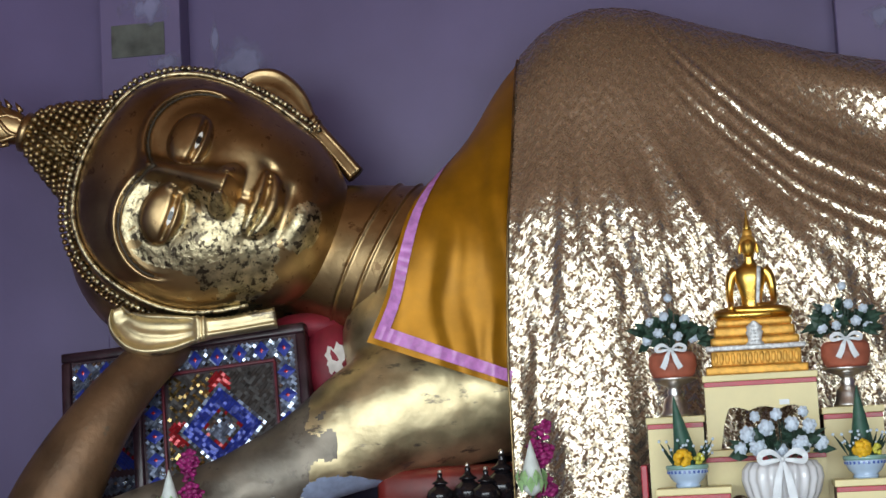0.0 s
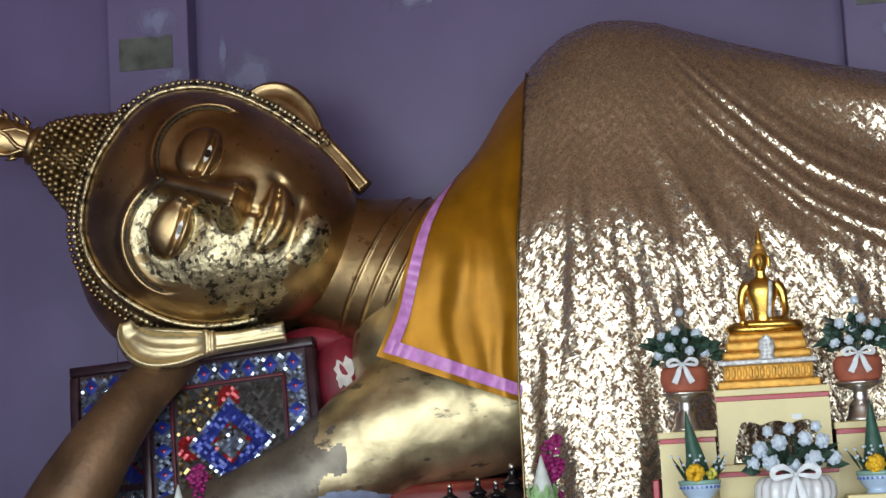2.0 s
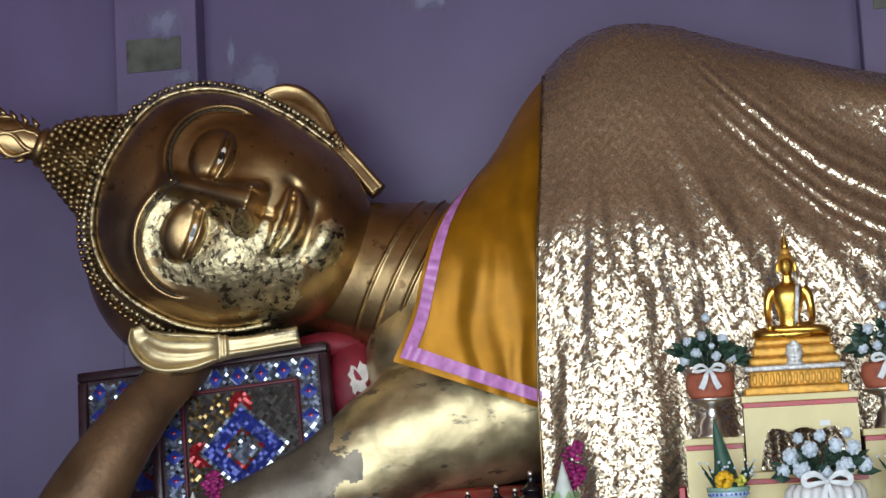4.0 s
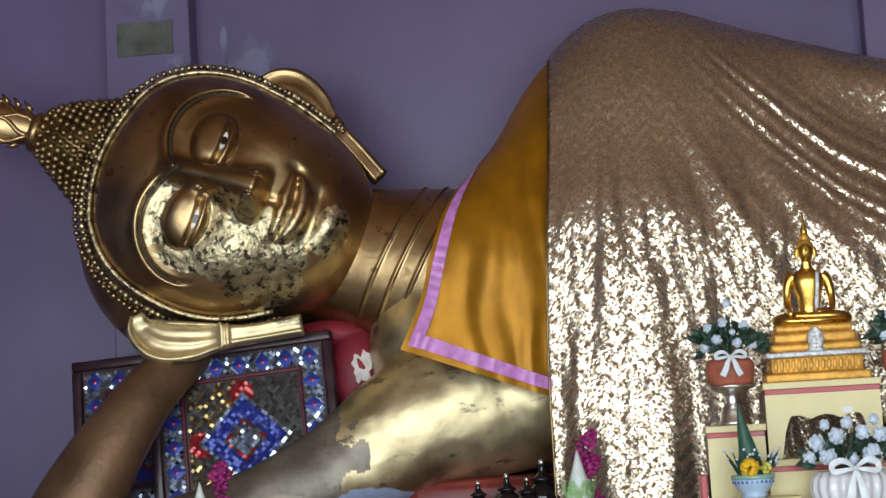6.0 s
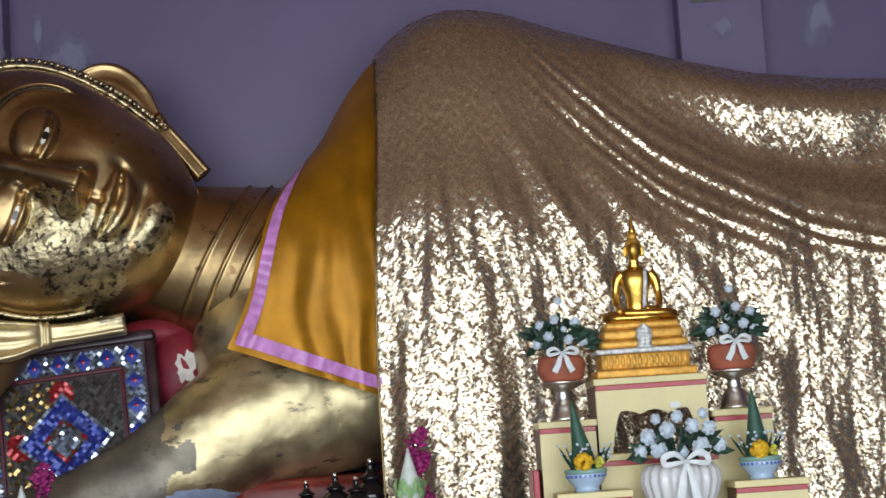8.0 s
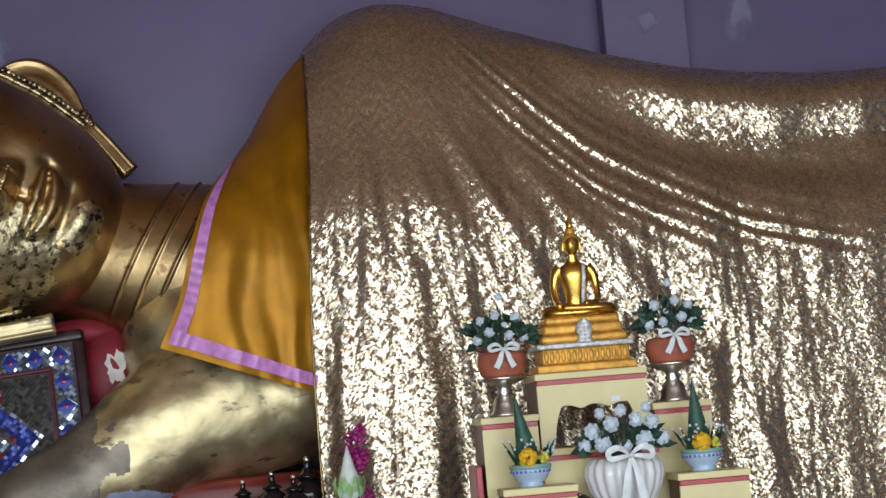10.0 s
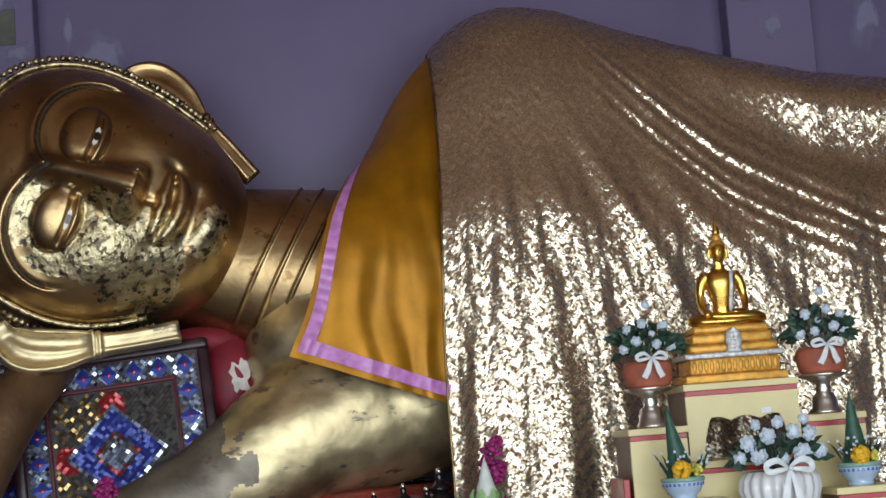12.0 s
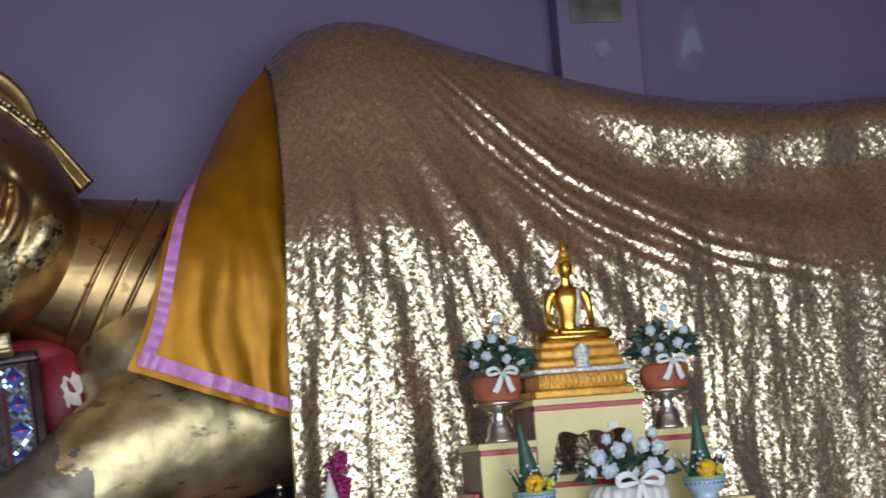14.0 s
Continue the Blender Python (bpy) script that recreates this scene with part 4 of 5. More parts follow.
def strip(bm, keys, width, n=14, thick=0.0015):
    """A ribbon along key points (x, y, z, half-width factor)."""
    p = spline(keys, n)
    rows = []
    for i in range(n):
        d = Vector((p[min(i + 1, n - 1)] - p[max(i - 1, 0)])[:3].tolist()).normalized()
        s = d.cross(Vector((0, -1, 0)))
        s = s.normalized() if s.length > 0.05 else Vector((1, 0, 0))
        c = Vector(p[i][:3].tolist())
        w = width * float(p[i][3])
        rows.append([bm.verts.new(c + s * w), bm.verts.new(c + Vector((0, -0.3 * w, 0))), bm.verts.new(c - s * w)])
    for a, b in zip(rows, rows[1:]):
        for k in (0, 1):
            bm.faces.new((a[k], b[k], b[k + 1], a[k + 1]))


def bow(parent, at, s, long=1.0):
    x, y, z = at
    for side in (-1, 1):
        bm = bmesh.new()
        strip(bm, [(x, y, z, 0.35), (x + side * 0.5 * s, y - 0.02, z + 0.32 * s, 0.9), (x + side * 0.95 * s, y - 0.01, z + 0.18 * s, 1.0), (x + side * 0.9 * s, y - 0.02, z - 0.10 * s, 0.9), (x + side * 0.4 * s, y - 0.03, z - 0.05 * s, 0.7), (x, y - 0.02, z, 0.35)], 0.13 * s, 20)
        part("bow_loop", bm, WHITE_RIBBON, parent, "white satin ribbon")
        bm = bmesh.new()
        strip(bm, [(x, y - 0.02, z, 0.3), (x + side * 0.22 * s, y - 0.035, z - 0.4 * s * long, 0.8), (x + side * 0.38 * s, y - 0.03, z - 0.85 * s * long, 1.0), (x + side * 0.62 * s, y - 0.02, z - 1.3 * s * long, 1.05)], 0.19 * s, 14)
        part("bow_tail", bm, WHITE_RIBBON, parent, "white satin ribbon")
    bm = bmesh.new()
    ball(bm, (x, y - 0.03, z), 0.11 * s, 2)
    part("bow_knot", bm, WHITE_RIBBON, parent, "white satin ribbon")


def bouquet(ob, seed, base, spread, height, flowers, r, petal=None):
    """Flower heads on a mound of dark leaves above base (a height in the thing)."""
    rnd = random.Random(seed)
    bm = bmesh.new()
    for i in range(70):
        a = rnd.uniform(0, 2 * math.pi)
        q = rnd.random() ** 0.6
        h = height * (1 - 0.65 * q * q) * rnd.uniform(0.5, 1.0)
        p = Vector((spread * q * math.cos(a) * 0.8, spread * q * math.sin(a) * 0.6, base + h * 0.55))
        leaf(bm, p, p + Vector((0.07 * math.cos(a) + rnd.uniform(-0.03, 0.03), 0.04 * math.sin(a) - 0.01, rnd.uniform(-0.03, 0.06))), rnd.uniform(0.012, 0.022))
    for i in range(24):
        a = rnd.uniform(0, 2 * math.pi)
        q = rnd.uniform(0.0, 0.8)
        p = Vector((spread * q * math.cos(a), 0.6 * spread * q * math.sin(a), base + 0.05))
        tube(bm, [(0, 0, base - 0.03), p * 0.6 + Vector((0, 0, 0.4 * base)), p + Vector((0, 0, height * 0.5 * (1 - q)))], [0.003] * 3, 5)
    tagged(part("foliage", bm, LEAF, ob, "dark green leaves", False), kind="stuff")
    for x, z, k in flowers:
        bm = bmesh.new()
        petal_head(bm, (x, -0.5 * math.sqrt(max(0.001, spread ** 2 - x * x)) - 0.01, base + z), r * k, rnd)
        part("flower", bm, petal or WHITE_PETAL, ob, "white silk carnation")


def stand_vase(x, y, z, seed, flip):
    ob = thing("flower_vase", x, y, z, "terracotta pot of white silk flowers on a silver stand", "vase", "flower vases on the altar")
    bm = bmesh.new()
    lathe(bm, [(0.058, 0), (0.060, 0.010), (0.050, 0.022), (0.047, 0.05), (0.040, 0.07), (0.025, 0.085), (0.031, 0.095), (0.023, 0.105), (0.03, 0.118), (0.06, 0.130), (0.092, 0.142), (0.096, 0.150), (0.085, 0.152)], 36)
    part("stand", bm, SILVER, ob, "polished silver pedestal stand")
    bm = bmesh.new()
    lathe(bm, [(0.072, 0.152), (0.085, 0.165), (0.094, 0.20), (0.092, 0.235), (0.080, 0.25), (0.07, 0.252)], 36)
    part("pot", bm, TERRA, ob, "red-brown terracotta pot")
    f = [(-0.09, 0.05, 1), (-0.045, 0.075, 1), (0.03, 0.06, 0.9), (0.085, 0.055, 1.1), (-0.02, 0.14, 0.9), (0.06, 0.125, 1.0), (-0.075, 0.12, 0.9), (0.0, 0.21, 0.8), (0.015, 0.10, 0.6)]
    bouquet(ob, seed, 0.25, 0.125, 0.25, [(flip * p, q, k) for p, q, k in f], 0.0225)
    bow(ob, (0.0, -0.10, 0.258), 0.056)
    return ob


def bai_bowl(x, y, z, seed, lean):
    """A porcelain bowl with a folded leaf cone, a marigold and buds."""
    rnd = random.Random(seed)
    ob = thing("offering_bowl", x, y, z, "blue and white porcelain bowl with leaf cone and marigold", "bowl", "offering bowls")
    bm = bmesh.new()
    lathe(bm, [(0.045, 0), (0.047, 0.010), (0.042, 0.014), (0.060, 0.030), (0.073, 0.055), (0.076, 0.068)], 40)
    part("bowl", bm, PALE_BLUE, ob)
    bm = bmesh.new()
    lathe(bm, [(0.0755, 0.066), (0.079, 0.072), (0.079, 0.082), (0.074, 0.083)], 40)
    part("rim", bm, GREEN_RIM, ob, "celadon green rim")
    for i in range(26):
        a = 2 * math.pi * i / 26
        p = part("mark", boxes((-0.004, 0.004, -0.002, 0.002, -0.005, 0.005)), BLUE_MARK, ob, "", False)
        p.location, p.rotation_euler = (0.0735 * math.cos(a), 0.0735 * math.sin(a), 0.057), (0, 0, a + math.pi / 2)
    bm = bmesh.new()
    lathe(bm, [(0.052, 0.07), (0.050, 0.09), (0.036, 0.16), (0.020, 0.25), (0.008, 0.31), (0.002, 0.34)], 18)
    for v in bm.verts:
        v.co.x -= lean * smooth_step(0.1, 0.36, v.co.z) + 0.005
        v.co.y += 0.01
    part("leaf_cone", bm, CONE, ob, "tall folded green leaf cone")
    bm = bmesh.new()
    for i in range(46):
        d = Vector((rnd.gauss(0, 1), rnd.gauss(0, 1), rnd.gauss(0, 1))).normalized()
        ball(bm, Vector((-0.012, -0.062, 0.108)) + d * 0.026, 0.013, 1)
    part("marigold", bm, YELLOW, ob, "bright yellow marigold")
    bm = bmesh.new()
    for i in range(14):
        d = Vector((rnd.gauss(0, 1), rnd.gauss(0, 1), rnd.gauss(0, 1))).normalized()
        ball(bm, Vector((0.045, -0.05, 0.105)) + d * 0.015, 0.010, 1)
    part("small_flower", bm, YELLOW_GREEN, ob, "greenish yellow flower")
    buds, stems = bmesh.new(), bmesh.new()
    for i in range(26):
        a = rnd.uniform(-math.pi, 0.2)
        q = rnd.uniform(0.055, 0.105)
        tip = Vector((q * math.cos(a) * 1.05, q * math.sin(a) * 0.6, 0.10 + rnd.uniform(0.01, 0.075)))
        leaf(stems, (tip.x * 0.5, tip.y * 0.5, 0.075), tip, 0.006)
        ball(buds, tip, 0.0065, 1)
    tagged(part("leaf_spray", stems, LEAF, ob, "", False), kind="stuff")
    tagged(part("jasmine", buds, WHITE_PETAL, ob), kind="stuff")
    return ob


# ---------- the altar steps ----------
def arch_panel(x0, x1, y, z0, z1, thick=0.02, lobes=3):
    """A front board with a scalloped arch cut up from its lower edge."""
    bm = bmesh.new()
    n = 60
    w = x1 - x0

    def low(u):
        if u < 0.13 or u > 0.90:
            return z0
        t = (u - 0.13) / 0.77
        e = min(t, 1 - t)
        rise = (z1 - z0) * 0.66
        side = min(1, e / 0.10) ** 0.45
        return z0 + rise * side * (0.90 + 0.10 * abs(math.sin(math.pi * lobes * t)))

    cols = []
    for i in range(n + 1):
        u = i / n
        zl = low(u)
        cols.append([bm.verts.new((x0 + w * u, yy, zz)) for yy in (y, y + thick) for zz in (zl, z1)])
    for a, b in zip(cols, cols[1:]):
        bm.faces.new((a[0], b[0], b[1], a[1]))
        bm.faces.new((a[2], a[3], b[3], b[2]))
        bm.faces.new((a[0], a[2], b[2], b[0]))
        bm.faces.new((a[1], b[1], b[3], a[3]))
    for c, o in ((cols[0], 1), (cols[-1], -1)):
        bm.faces.new((c[0], c[1], c[3], c[2])[::o])
    return bm


def altar_step(x0, x1, y0, y1, z0, z1, arch, label, deep=0.0):
    """One cream altar box: cap, red stripe, front board and brown sides."""
    ob = thing("altar_step", (x0 + x1) / 2, y0, z0, label, "altar", "altar steps")
    w, h, d = (x1 - x0) / 2, z1 - z0, y1 - y0
    part("cap", boxes((-w - 0.006, w + 0.006, -0.008, d, h - 0.026, h), bevel=0.004), CREAM, ob, "", False)
    part("stripe", boxes((-w, w, -0.004, 0.01, h - 0.045, h - 0.0265), bevel=0.002), STRIPE, ob, "dark red painted stripe", False)
    if arch:
        part("front_board", arch_panel(-w, w, 0, 0, h - 0.0455), CREAM, ob, "", False)
    else:
        part("front_board", boxes((-w, w, 0, 0.02, 0, h - 0.0455)), CREAM, ob, "", False)
    for x in (-w, w - 0.018):
        part("side_board", boxes((x, x + 0.018, 0.0205, d, 0, h - 0.0265)), BROWN, ob, "brown wooden side", False)
    return ob


altar_step(0.0, 0.425, -1.90, -1.55, 1.315, 1.60, True, "cream altar box with red stripe and scalloped arch")
altar_step(-0.01, 0.438, -1.97, -1.45, 0.90, 1.314, True, "wide lower cream altar box with scalloped arch")
altar_step(-0.225, -0.012, -1.93, -1.58, 0.90, 1.45, False, "cream side altar box carrying a flower vase")
altar_step(0.44, 0.66, -1.93, -1.58, 0.90, 1.455, False, "cream side altar box carrying a flower vase")
altar_step(-0.19, 0.075, -2.20, -2.0, 0.75, 1.185, False, "low cream altar step carrying an offering bowl")
altar_step(0.455, 0.715, -2.20, -2.0, 0.75, 1.19, False, "low cream altar step carrying an offering bowl")
tagged(link_mesh("altar_table", boxes((-0.36, 0.92, -2.3, -1.35, 0.70, 0.749), (-0.34, -0.28, -2.17, -2.11, 0.0445, 0.699), (0.84, 0.90, -2.17, -2.11, 0.0445, 0.699), (-0.34, -0.28, -1.44, -1.38, 0.0445, 0.699), (0.84, 0.90, -1.44, -1.38, 0.0445, 0.699), bevel=0.008), BROWN, False), "brown wooden table beneath the altar boxes", "table")
tagged(link_mesh("support_board", boxes((-0.235, 0.69, -1.96, -1.44, 0.7495, 0.8995), bevel=0.004), BROWN, False), "brown wooden riser on the altar table", "riser")
red_panel = tagged(link_mesh("red_banner", boxes((-0.262, -0.237, -1.92, -1.6, 0.9, 1.27), bevel=0.004), STRIPE, False), "red cloth banner hanging beside the altar box", "banner")
tag = tagged(link_mesh("paper_tag", boxes((0.28, 0.318, -1.906, -1.9005, 1.475, 1.495)), WHITE_RIBBON, False), "small white paper tag on the altar box", "tag")

stand_vase(-0.118, -1.82, 1.45, 11, 1)
stand_vase(0.545, -1.82, 1.455, 12, -1)
bai_bowl(-0.078, -2.11, 1.185, 21, 0.03)
bai_bowl(0.568, -2.11, 1.19, 22, 0.006)

# big ribbed white vase in the middle
middle = thing("ribbed_vase", 0.268, -2.12, 0.75, "ribbed white porcelain vase of white silk flowers with a bow", "vase")
bm = bmesh.new()
lathe(bm, [(0.085, 0), (0.09, 0.02), (0.06, 0.06), (0.058, 0.16), (0.075, 0.24), (0.075, 0.28)], 40)
part("foot", bm, PORCELAIN, middle)
bm = bmesh.new()
lathe(bm, [(0.075, 0.28), (0.105, 0.33), (0.135, 0.38), (0.150, 0.43), (0.146, 0.465), (0.125, 0.49), (0.11, 0.492)], 120, wave=0.035, waves=20)
part("bowl", bm, PORCELAIN, middle)
bouquet(middle, 31, 0.49, 0.17, 0.20, [(-0.15, 0.05, 1), (-0.12, 0.10, 1.2), (-0.085, 0.055, 1.3), (-0.05, 0.12, 1.2), (0.0, 0.04, 1.0), (0.045, 0.13, 1.1), (0.075, 0.055, 1.4), (0.11, 0.12, 1.1), (0.15, 0.06, 1.1), (-0.01, 0.165, 0.9), (0.09, 0.17, 0.8), (-0.09, 0.16, 0.8)], 0.027)
bow(middle, (0.0, -0.155, 0.50), 0.085, 1.9)
middle.scale = (0.97, 0.97, 1.05)


# ---------- small seated statue and its throne ----------
def throne():
    ob = thing("gold_throne", 0.205, -1.76, 1.60, "carved gold throne with a silver band and emblem", "pedestal")
    part("base", boxes((-0.195, 0.195, -0.13, 0.13, 0, 0.032), bevel=0.006), PEDESTAL_GOLD, ob)
    part("tier", boxes((-0.172, 0.172, -0.115, 0.115, 0.032, 0.092), bevel=0.008), PEDESTAL_GOLD, ob)
    for k in range(15):
        bm = bmesh.new()
        ball(bm, (-0.154 + 0.022 * k, -0.115, 0.062), 0.013, 2, 0, (0.75, 0.4, 1.8))
        part("lotus_petal", bm, PEDESTAL_GOLD, ob)
    part("silver_band", boxes((-0.190, 0.190, -0.128, 0.128, 0.092, 0.112), bevel=0.005), TINSEL, ob, "silver tinsel band")
    for z0, z1, w in ((0.112, 0.145, 0.17), (0.145, 0.185, 0.155), (0.185, 0.215, 0.145)):
        part("tier", boxes((-w, w, -0.5 * w - 0.03, 0.5 * w + 0.03, z0, z1), bevel=0.010), PEDESTAL_GOLD, ob)
    bm = bmesh.new()
    rows = []
    for z, w in ((0.108, 0.038), (0.116, 0.033), (0.125, 0.026), (0.145, 0.028), (0.160, 0.034), (0.168, 0.027), (0.180, 0.031), (0.190, 0.020), (0.202, 0.006)):
        rows.append([bm.verts.new((x * w, y, z)) for x, y in ((-1, -0.115), (-1, -0.132), (-0.5, -0.142), (0, -0.138), (0.5, -0.142), (1, -0.132), (1, -0.115))])
    for p, q in zip(rows, rows[1:]):
        for k in range(7):
            bm.faces.new((p[k], p[(k + 1) % 7], q[(k + 1) % 7], q[k]))
    bm.faces.new(rows[0][::-1]), bm.faces.new(rows[-1])
    for k in range(5):
        for x in (-0.014, 0.0, 0.014):
            ball(bm, (x, -0.141, 0.125 + 0.014 * k), 0.0055, 1, 0, (1, 0.5, 1))
    part("emblem", bm, TINSEL, ob, "white silver emblem")
    return ob


throne()


def seated_statue():
    bm = bmesh.new()
    # crossed legs
    for s in (-1, 1):
        leg = spline([(0.02 * s, -0.02, 0.03, 0.045), (s * 0.09, -0.035, 0.032, 0.038), (s * 0.148, -0.055, 0.030, 0.026), (s * 0.11, -0.10, 0.024 + 0.012 * (s > 0), 0.024), (0.0, -0.115, 0.022 + 0.016 * (s > 0), 0.020), (-s * 0.08, -0.105, 0.024 + 0.018 * (s > 0), 0.016)], 28)
        tube(bm, [p[:3] for p in leg], [p[3] for p in leg], 14, 0, 0.75, Vector((0, 0, 1)))
    torso = spline([(0, 0, 0.02, 0.062), (0, -0.005, 0.07, 0.046), (0, -0.01, 0.12, 0.054), (0, -0.008, 0.165, 0.070), (0, 0, 0.195, 0.066), (0, 0.005, 0.215, 0.036), (0, 0, 0.232, 0.020), (0, 0, 0.255, 0.020)], 34)
    tube(bm, [p[:3] for p in torso], [p[3] for p in torso], 24, 0, 0.62)
    for s in (-1, 1):
        arm = spline([(s * 0.060, 0, 0.195, 0.024), (s * 0.084, 0.0, 0.170, 0.023), (s * 0.096, -0.005, 0.115, 0.017), (s * 0.093, -0.03, 0.07, 0.015), (s * 0.07 if s > 0 else s * 0.095, -0.085, 0.055, 0.014), (s * 0.02 if s > 0 else s * 0.09, -0.11, 0.052 if s > 0 else 0.045, 0.013)], 26)
        tube(bm, [p[:3] for p in arm], [p[3] for p in arm], 14, 0)
        lobe = spline([(s * 0.032, 0, 0.298, 0.006), (s * 0.035, 0, 0.276, 0.007), (s * 0.034, 0, 0.258, 0.005)], 8)
        tube(bm, [p[:3] for p in lobe], [p[3] for p in lobe], 8, 0)
    ball(bm, (0, -0.006, 0.283), 0.036, 3, 0, (0.82, 0.92, 1.12))
    ball(bm, (0, -0.040, 0.278), 0.009, 2, 0, (0.6, 0.8, 1.5))
    ball(bm, (0, 0.004, 0.302), 0.036, 3, 1, (0.92, 0.98, 0.85))
    ball(bm, (0, 0.004, 0.332), 0.021, 2, 1, (1, 1, 1.2))
    lathe(bm, [(0.014, 0.345), (0.016, 0.355), (0.011, 0.37), (0.007, 0.388), (0.003, 0.408), (0.001, 0.425)], 14, mi=0)
    # shoulder sash
    sash = spline([(0.040, -0.045, 0.205, 0.009), (0.034, -0.056, 0.15, 0.009), (0.028, -0.046, 0.10, 0.009), (0.024, -0.050, 0.06, 0.009)], 16)
    tube(bm, [p[:3] for p in sash], [p[3] for p in sash], 10, 2, 0.3)
    for v in bm.verts:
        v.co.x *= 0.88 + 0.12 * smooth_step(0.19, 0.25, v.co.z)
        v.co.z *= 1.05
    bmesh.ops.recalc_face_normals(bm, faces=bm.faces)
    ob = tagged(link_mesh("seated_statue", bm, [BRIGHT_GOLD, PEDESTAL_GOLD, TINSEL]), "small bright gold seated statue on its throne", "statue")
    ob.location = (0.205, -1.75, 1.805)
    return ob


seated_statue()


# ---------- orchids and lotus buds in front ----------
def orchid_spray(x, y, z, h, seed):
    rnd = random.Random(seed)
    ob = thing("orchid_spray", x, y, z, "spray of dark magenta orchids standing before the statue", "flowers", "orchid sprays")
    bm = bmesh.new()
    for k in range(3):
        tube(bm, [(0.01 * k, 0, 0), (0.015 * k - 0.02, 0, h * 0.5), (rnd.uniform(-0.03, 0.03), 0, h * rnd.uniform(0.85, 1))], [0.004] * 3, 6)
    part("stem", bm, LEAF, ob, "green stems")
    for k in range(26):
        f = rnd.random()
        w = 0.055 * (1 - 0.55 * f)
        c = Vector((rnd.uniform(-w, w), rnd.uniform(-0.03, 0.0), h * (0.18 + 0.82 * f)))
        bm = bmesh.new()
        for j in range(5):
            a = 2 * math.pi * j / 5 + rnd.random()
            ball(bm, c + Vector((0.016 * math.cos(a), -0.004 * j, 0.016 * math.sin(a))), 0.017, 1, 0, (1, 0.25, 0.75), Euler((rnd.uniform(-0.7, 0.7), 0, rnd.uniform(-0.7, 0.7))).to_matrix())
        part("blossom", bm, ORCHID, ob)
    return ob


def lotus_bud(x, y, z, s, seed):
    ob = thing("lotus_bud", x, y, z, "folded white and green lotus bud on a stem", "flower", "lotus buds")
    bm = bmesh.new()
    tube(bm, [(0, 0, -0.32), (0, 0, -0.1), (0, 0, 0.01)], [0.006] * 3, 8)
    part("stem", bm, LEAF, ob, "green stem")
    bm = bmesh.new()
    lathe(bm, [(0.01, 0), (0.032 * s, 0.02 * s), (0.036 * s, 0.045 * s), (0.028 * s, 0.085 * s), (0.015 * s, 0.13 * s), (0.002, 0.175 * s)], 16)
    part("core", bm, LOTUS_TIP, ob)
    for row in range(2):
        for k in range(7):
            a = 2 * math.pi * (k + 0.5 * (row % 2)) / 7
            h = 0.022 * s * row + 0.01
            r = s * float(np.interp(h / s, [0, 0.03, 0.08, 0.12], [0.033, 0.038, 0.027, 0.016]))
            bm = bmesh.new()
            leaf(bm, (0, -0.004, 0), (0, -0.002 * s, 0.055 * s), 0.015 * s)
            p = part("petal", bm, LOTUS_GREEN, ob, "", False)
            p.location, p.rotation_euler = (-r * math.sin(-a), -r * math.cos(a), h), (0, 0, a)
    return ob


orchid_spray(-0.70, -1.42, 1.10, 0.37, 41)
orchid_spray(-2.20, -1.50, 1.02, 0.38, 42)
lotus_bud(-0.735, -1.50, 1.16, 1.3, 1)
lotus_bud(-2.28, -1.55, 1.13, 1.2, 2)

# shelf that carries the foreground vases
tagged(link_mesh("offering_shelf", boxes((-3.0, -0.5, -1.65, -1.405, 0.80, 0.86), bevel=0.008), BROWN, False), "brown wooden offering shelf before the plinth", "shelf")


def holder(x, y):
    ob = tagged(link_mesh("flower_holder", lathe(bmesh.new(), [(0.04, 0), (0.05, 0.01), (0.035, 0.05), (0.045, 0.16), (0.05, 0.18)], 20), SILVER), "silver flower holder on the offering shelf", "vase", "flower holders")
    ob.location = (x, y, 0.86)


for q in ((-0.72, -1.48), (-2.22, -1.52), (-2.42, -1.55), (-0.62, -1.5), (-0.86, -1.5), (-1.93, -1.46), (-1.80, -1.45)):
    holder(*q)


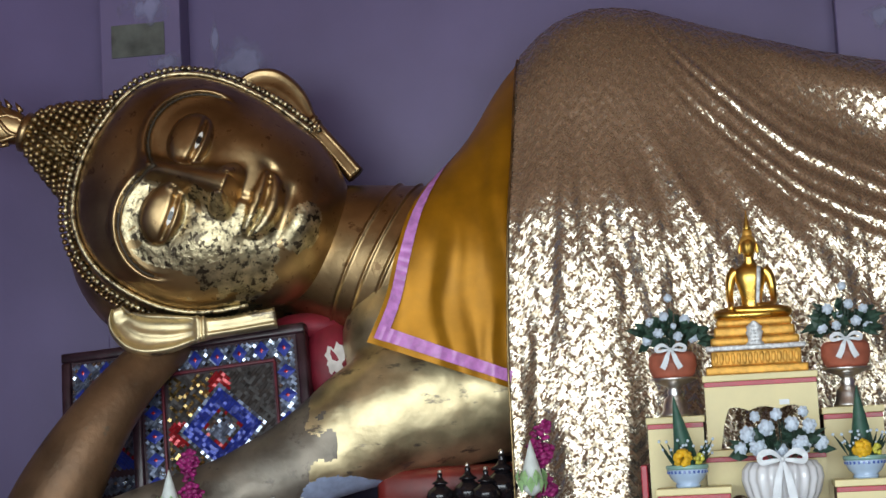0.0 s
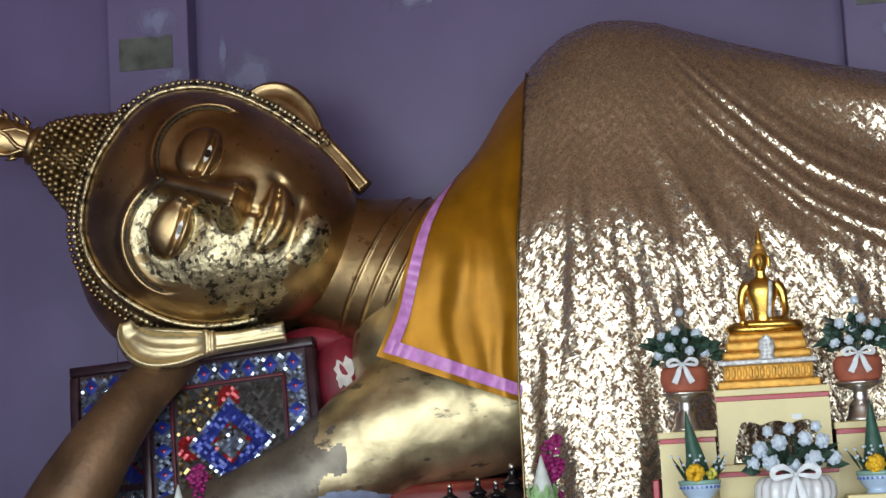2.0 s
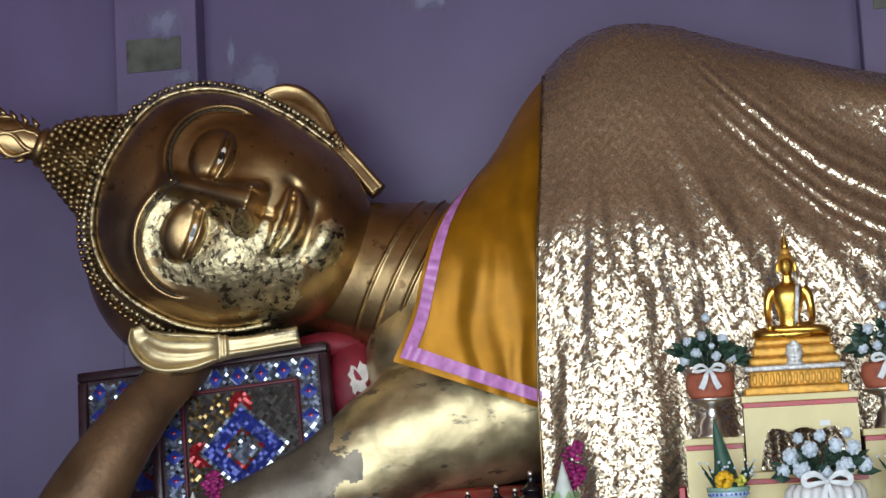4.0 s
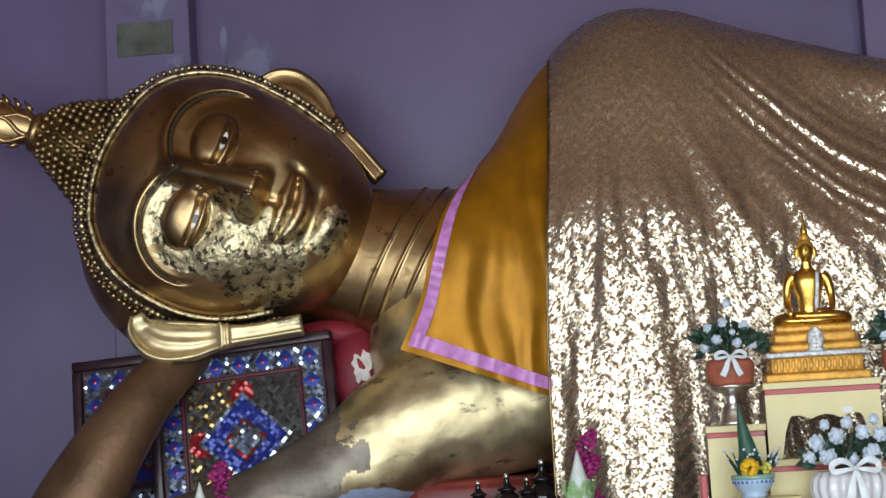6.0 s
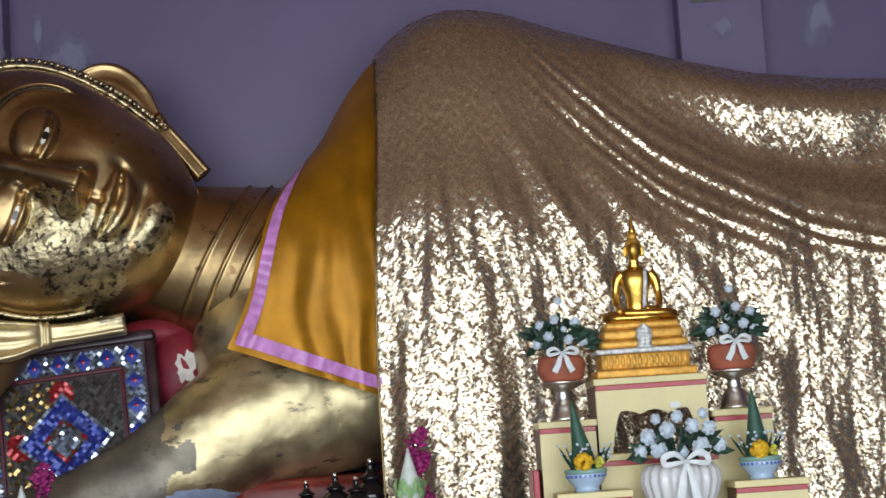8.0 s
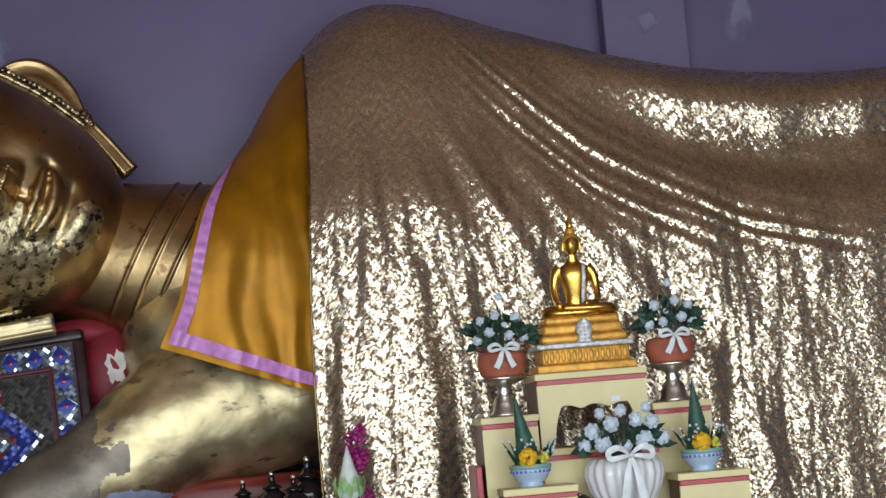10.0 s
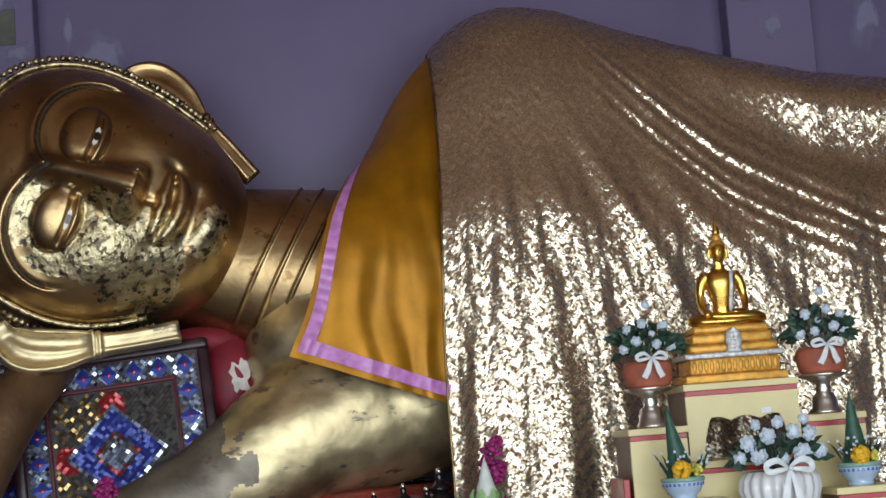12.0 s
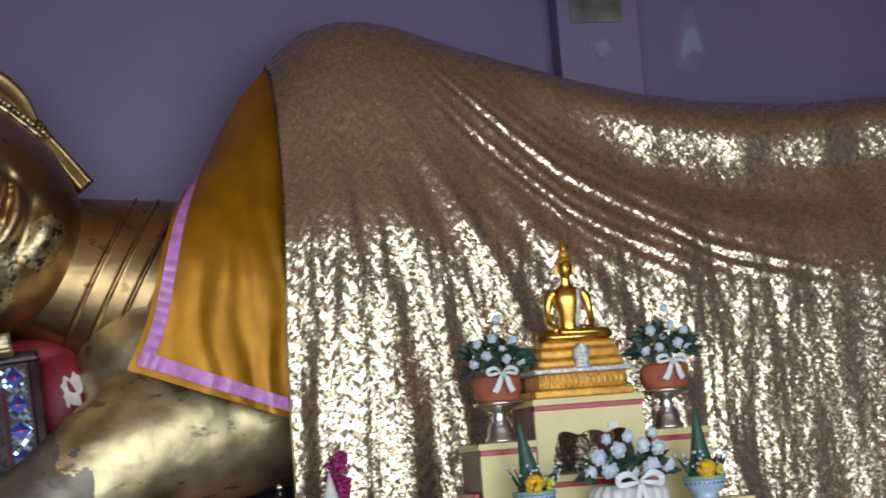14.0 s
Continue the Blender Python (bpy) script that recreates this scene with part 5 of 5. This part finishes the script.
# mirror-chip ornaments lying by the statue's arm
def tinsel_ornament(x, y, z, seed):
    rnd = random.Random(seed)
    ob = thing("tinsel_ornament", x, y, z, "cluster of white mirror chips on a dark stem", "ornament", "tinsel ornaments")
    bm = bmesh.new()
    tube(bm, [(0, 0, -0.26), (0, 0, -0.1), (0, 0, 0)], [0.012] * 3, 8)
    part("stem", bm, DARK_FRAME, ob)
    bm = bmesh.new()
    for k in range(90):
        c = Vector((rnd.gauss(0, 0.06), rnd.gauss(0, 0.012), abs(rnd.gauss(0, 0.045)) - 0.04))
        m = Matrix.Translation(c) @ Euler((rnd.uniform(-0.5, 0.5), rnd.uniform(0, 3), rnd.uniform(-0.5, 0.5))).to_matrix().to_4x4()
        h = rnd.uniform(0.006, 0.011)
        vs = [bm.verts.new(m @ Vector((p * h, d, q * h))) for d in (-0.0015, 0.0015) for p, q in ((-1, -1), (1, -1), (1, 1), (-1, 1))]
        bm.faces.new(vs[:4])
        bm.faces.new(vs[:3:-1])
        for i in range(4):
            bm.faces.new((vs[i], vs[4 + i], vs[4 + (i + 1) % 4], vs[(i + 1) % 4]))
    tagged(part("mirror_chips", bm, TINSEL, ob, "white mirror chips", False), kind="stuff")


tinsel_ornament(-1.93, -1.46, 1.12, 1)
tinsel_ornament(-1.80, -1.45, 1.10, 2)


# loose bouquet of pink blossoms on the shelf
def pink_bouquet(x, y, z, seed):
    rnd = random.Random(seed)
    ob = thing("blossom_cluster", x, y, z, "small cluster of magenta blossoms with green stems", "flowers", "blossom clusters")
    bm = bmesh.new()
    for k in range(6):
        tube(bm, [(0, 0, -0.25), (rnd.uniform(-0.02, 0.02), 0, -0.1), (rnd.uniform(-0.05, 0.05), rnd.uniform(-0.03, 0.03), 0)], [0.004] * 3, 6)
    part("stem", bm, LEAF, ob, "green stems")
    for k in range(9):
        bm = bmesh.new()
        petal_head(bm, (rnd.uniform(-0.055, 0.055), rnd.uniform(-0.03, 0.02), rnd.uniform(-0.02, 0.06)), 0.022, rnd)
        part("blossom", bm, ORCHID, ob)


pink_bouquet(-2.42, -1.55, 1.14, 3)
pink_bouquet(-0.62, -1.50, 1.08, 4)
pink_bouquet(-0.86, -1.50, 1.07, 5)
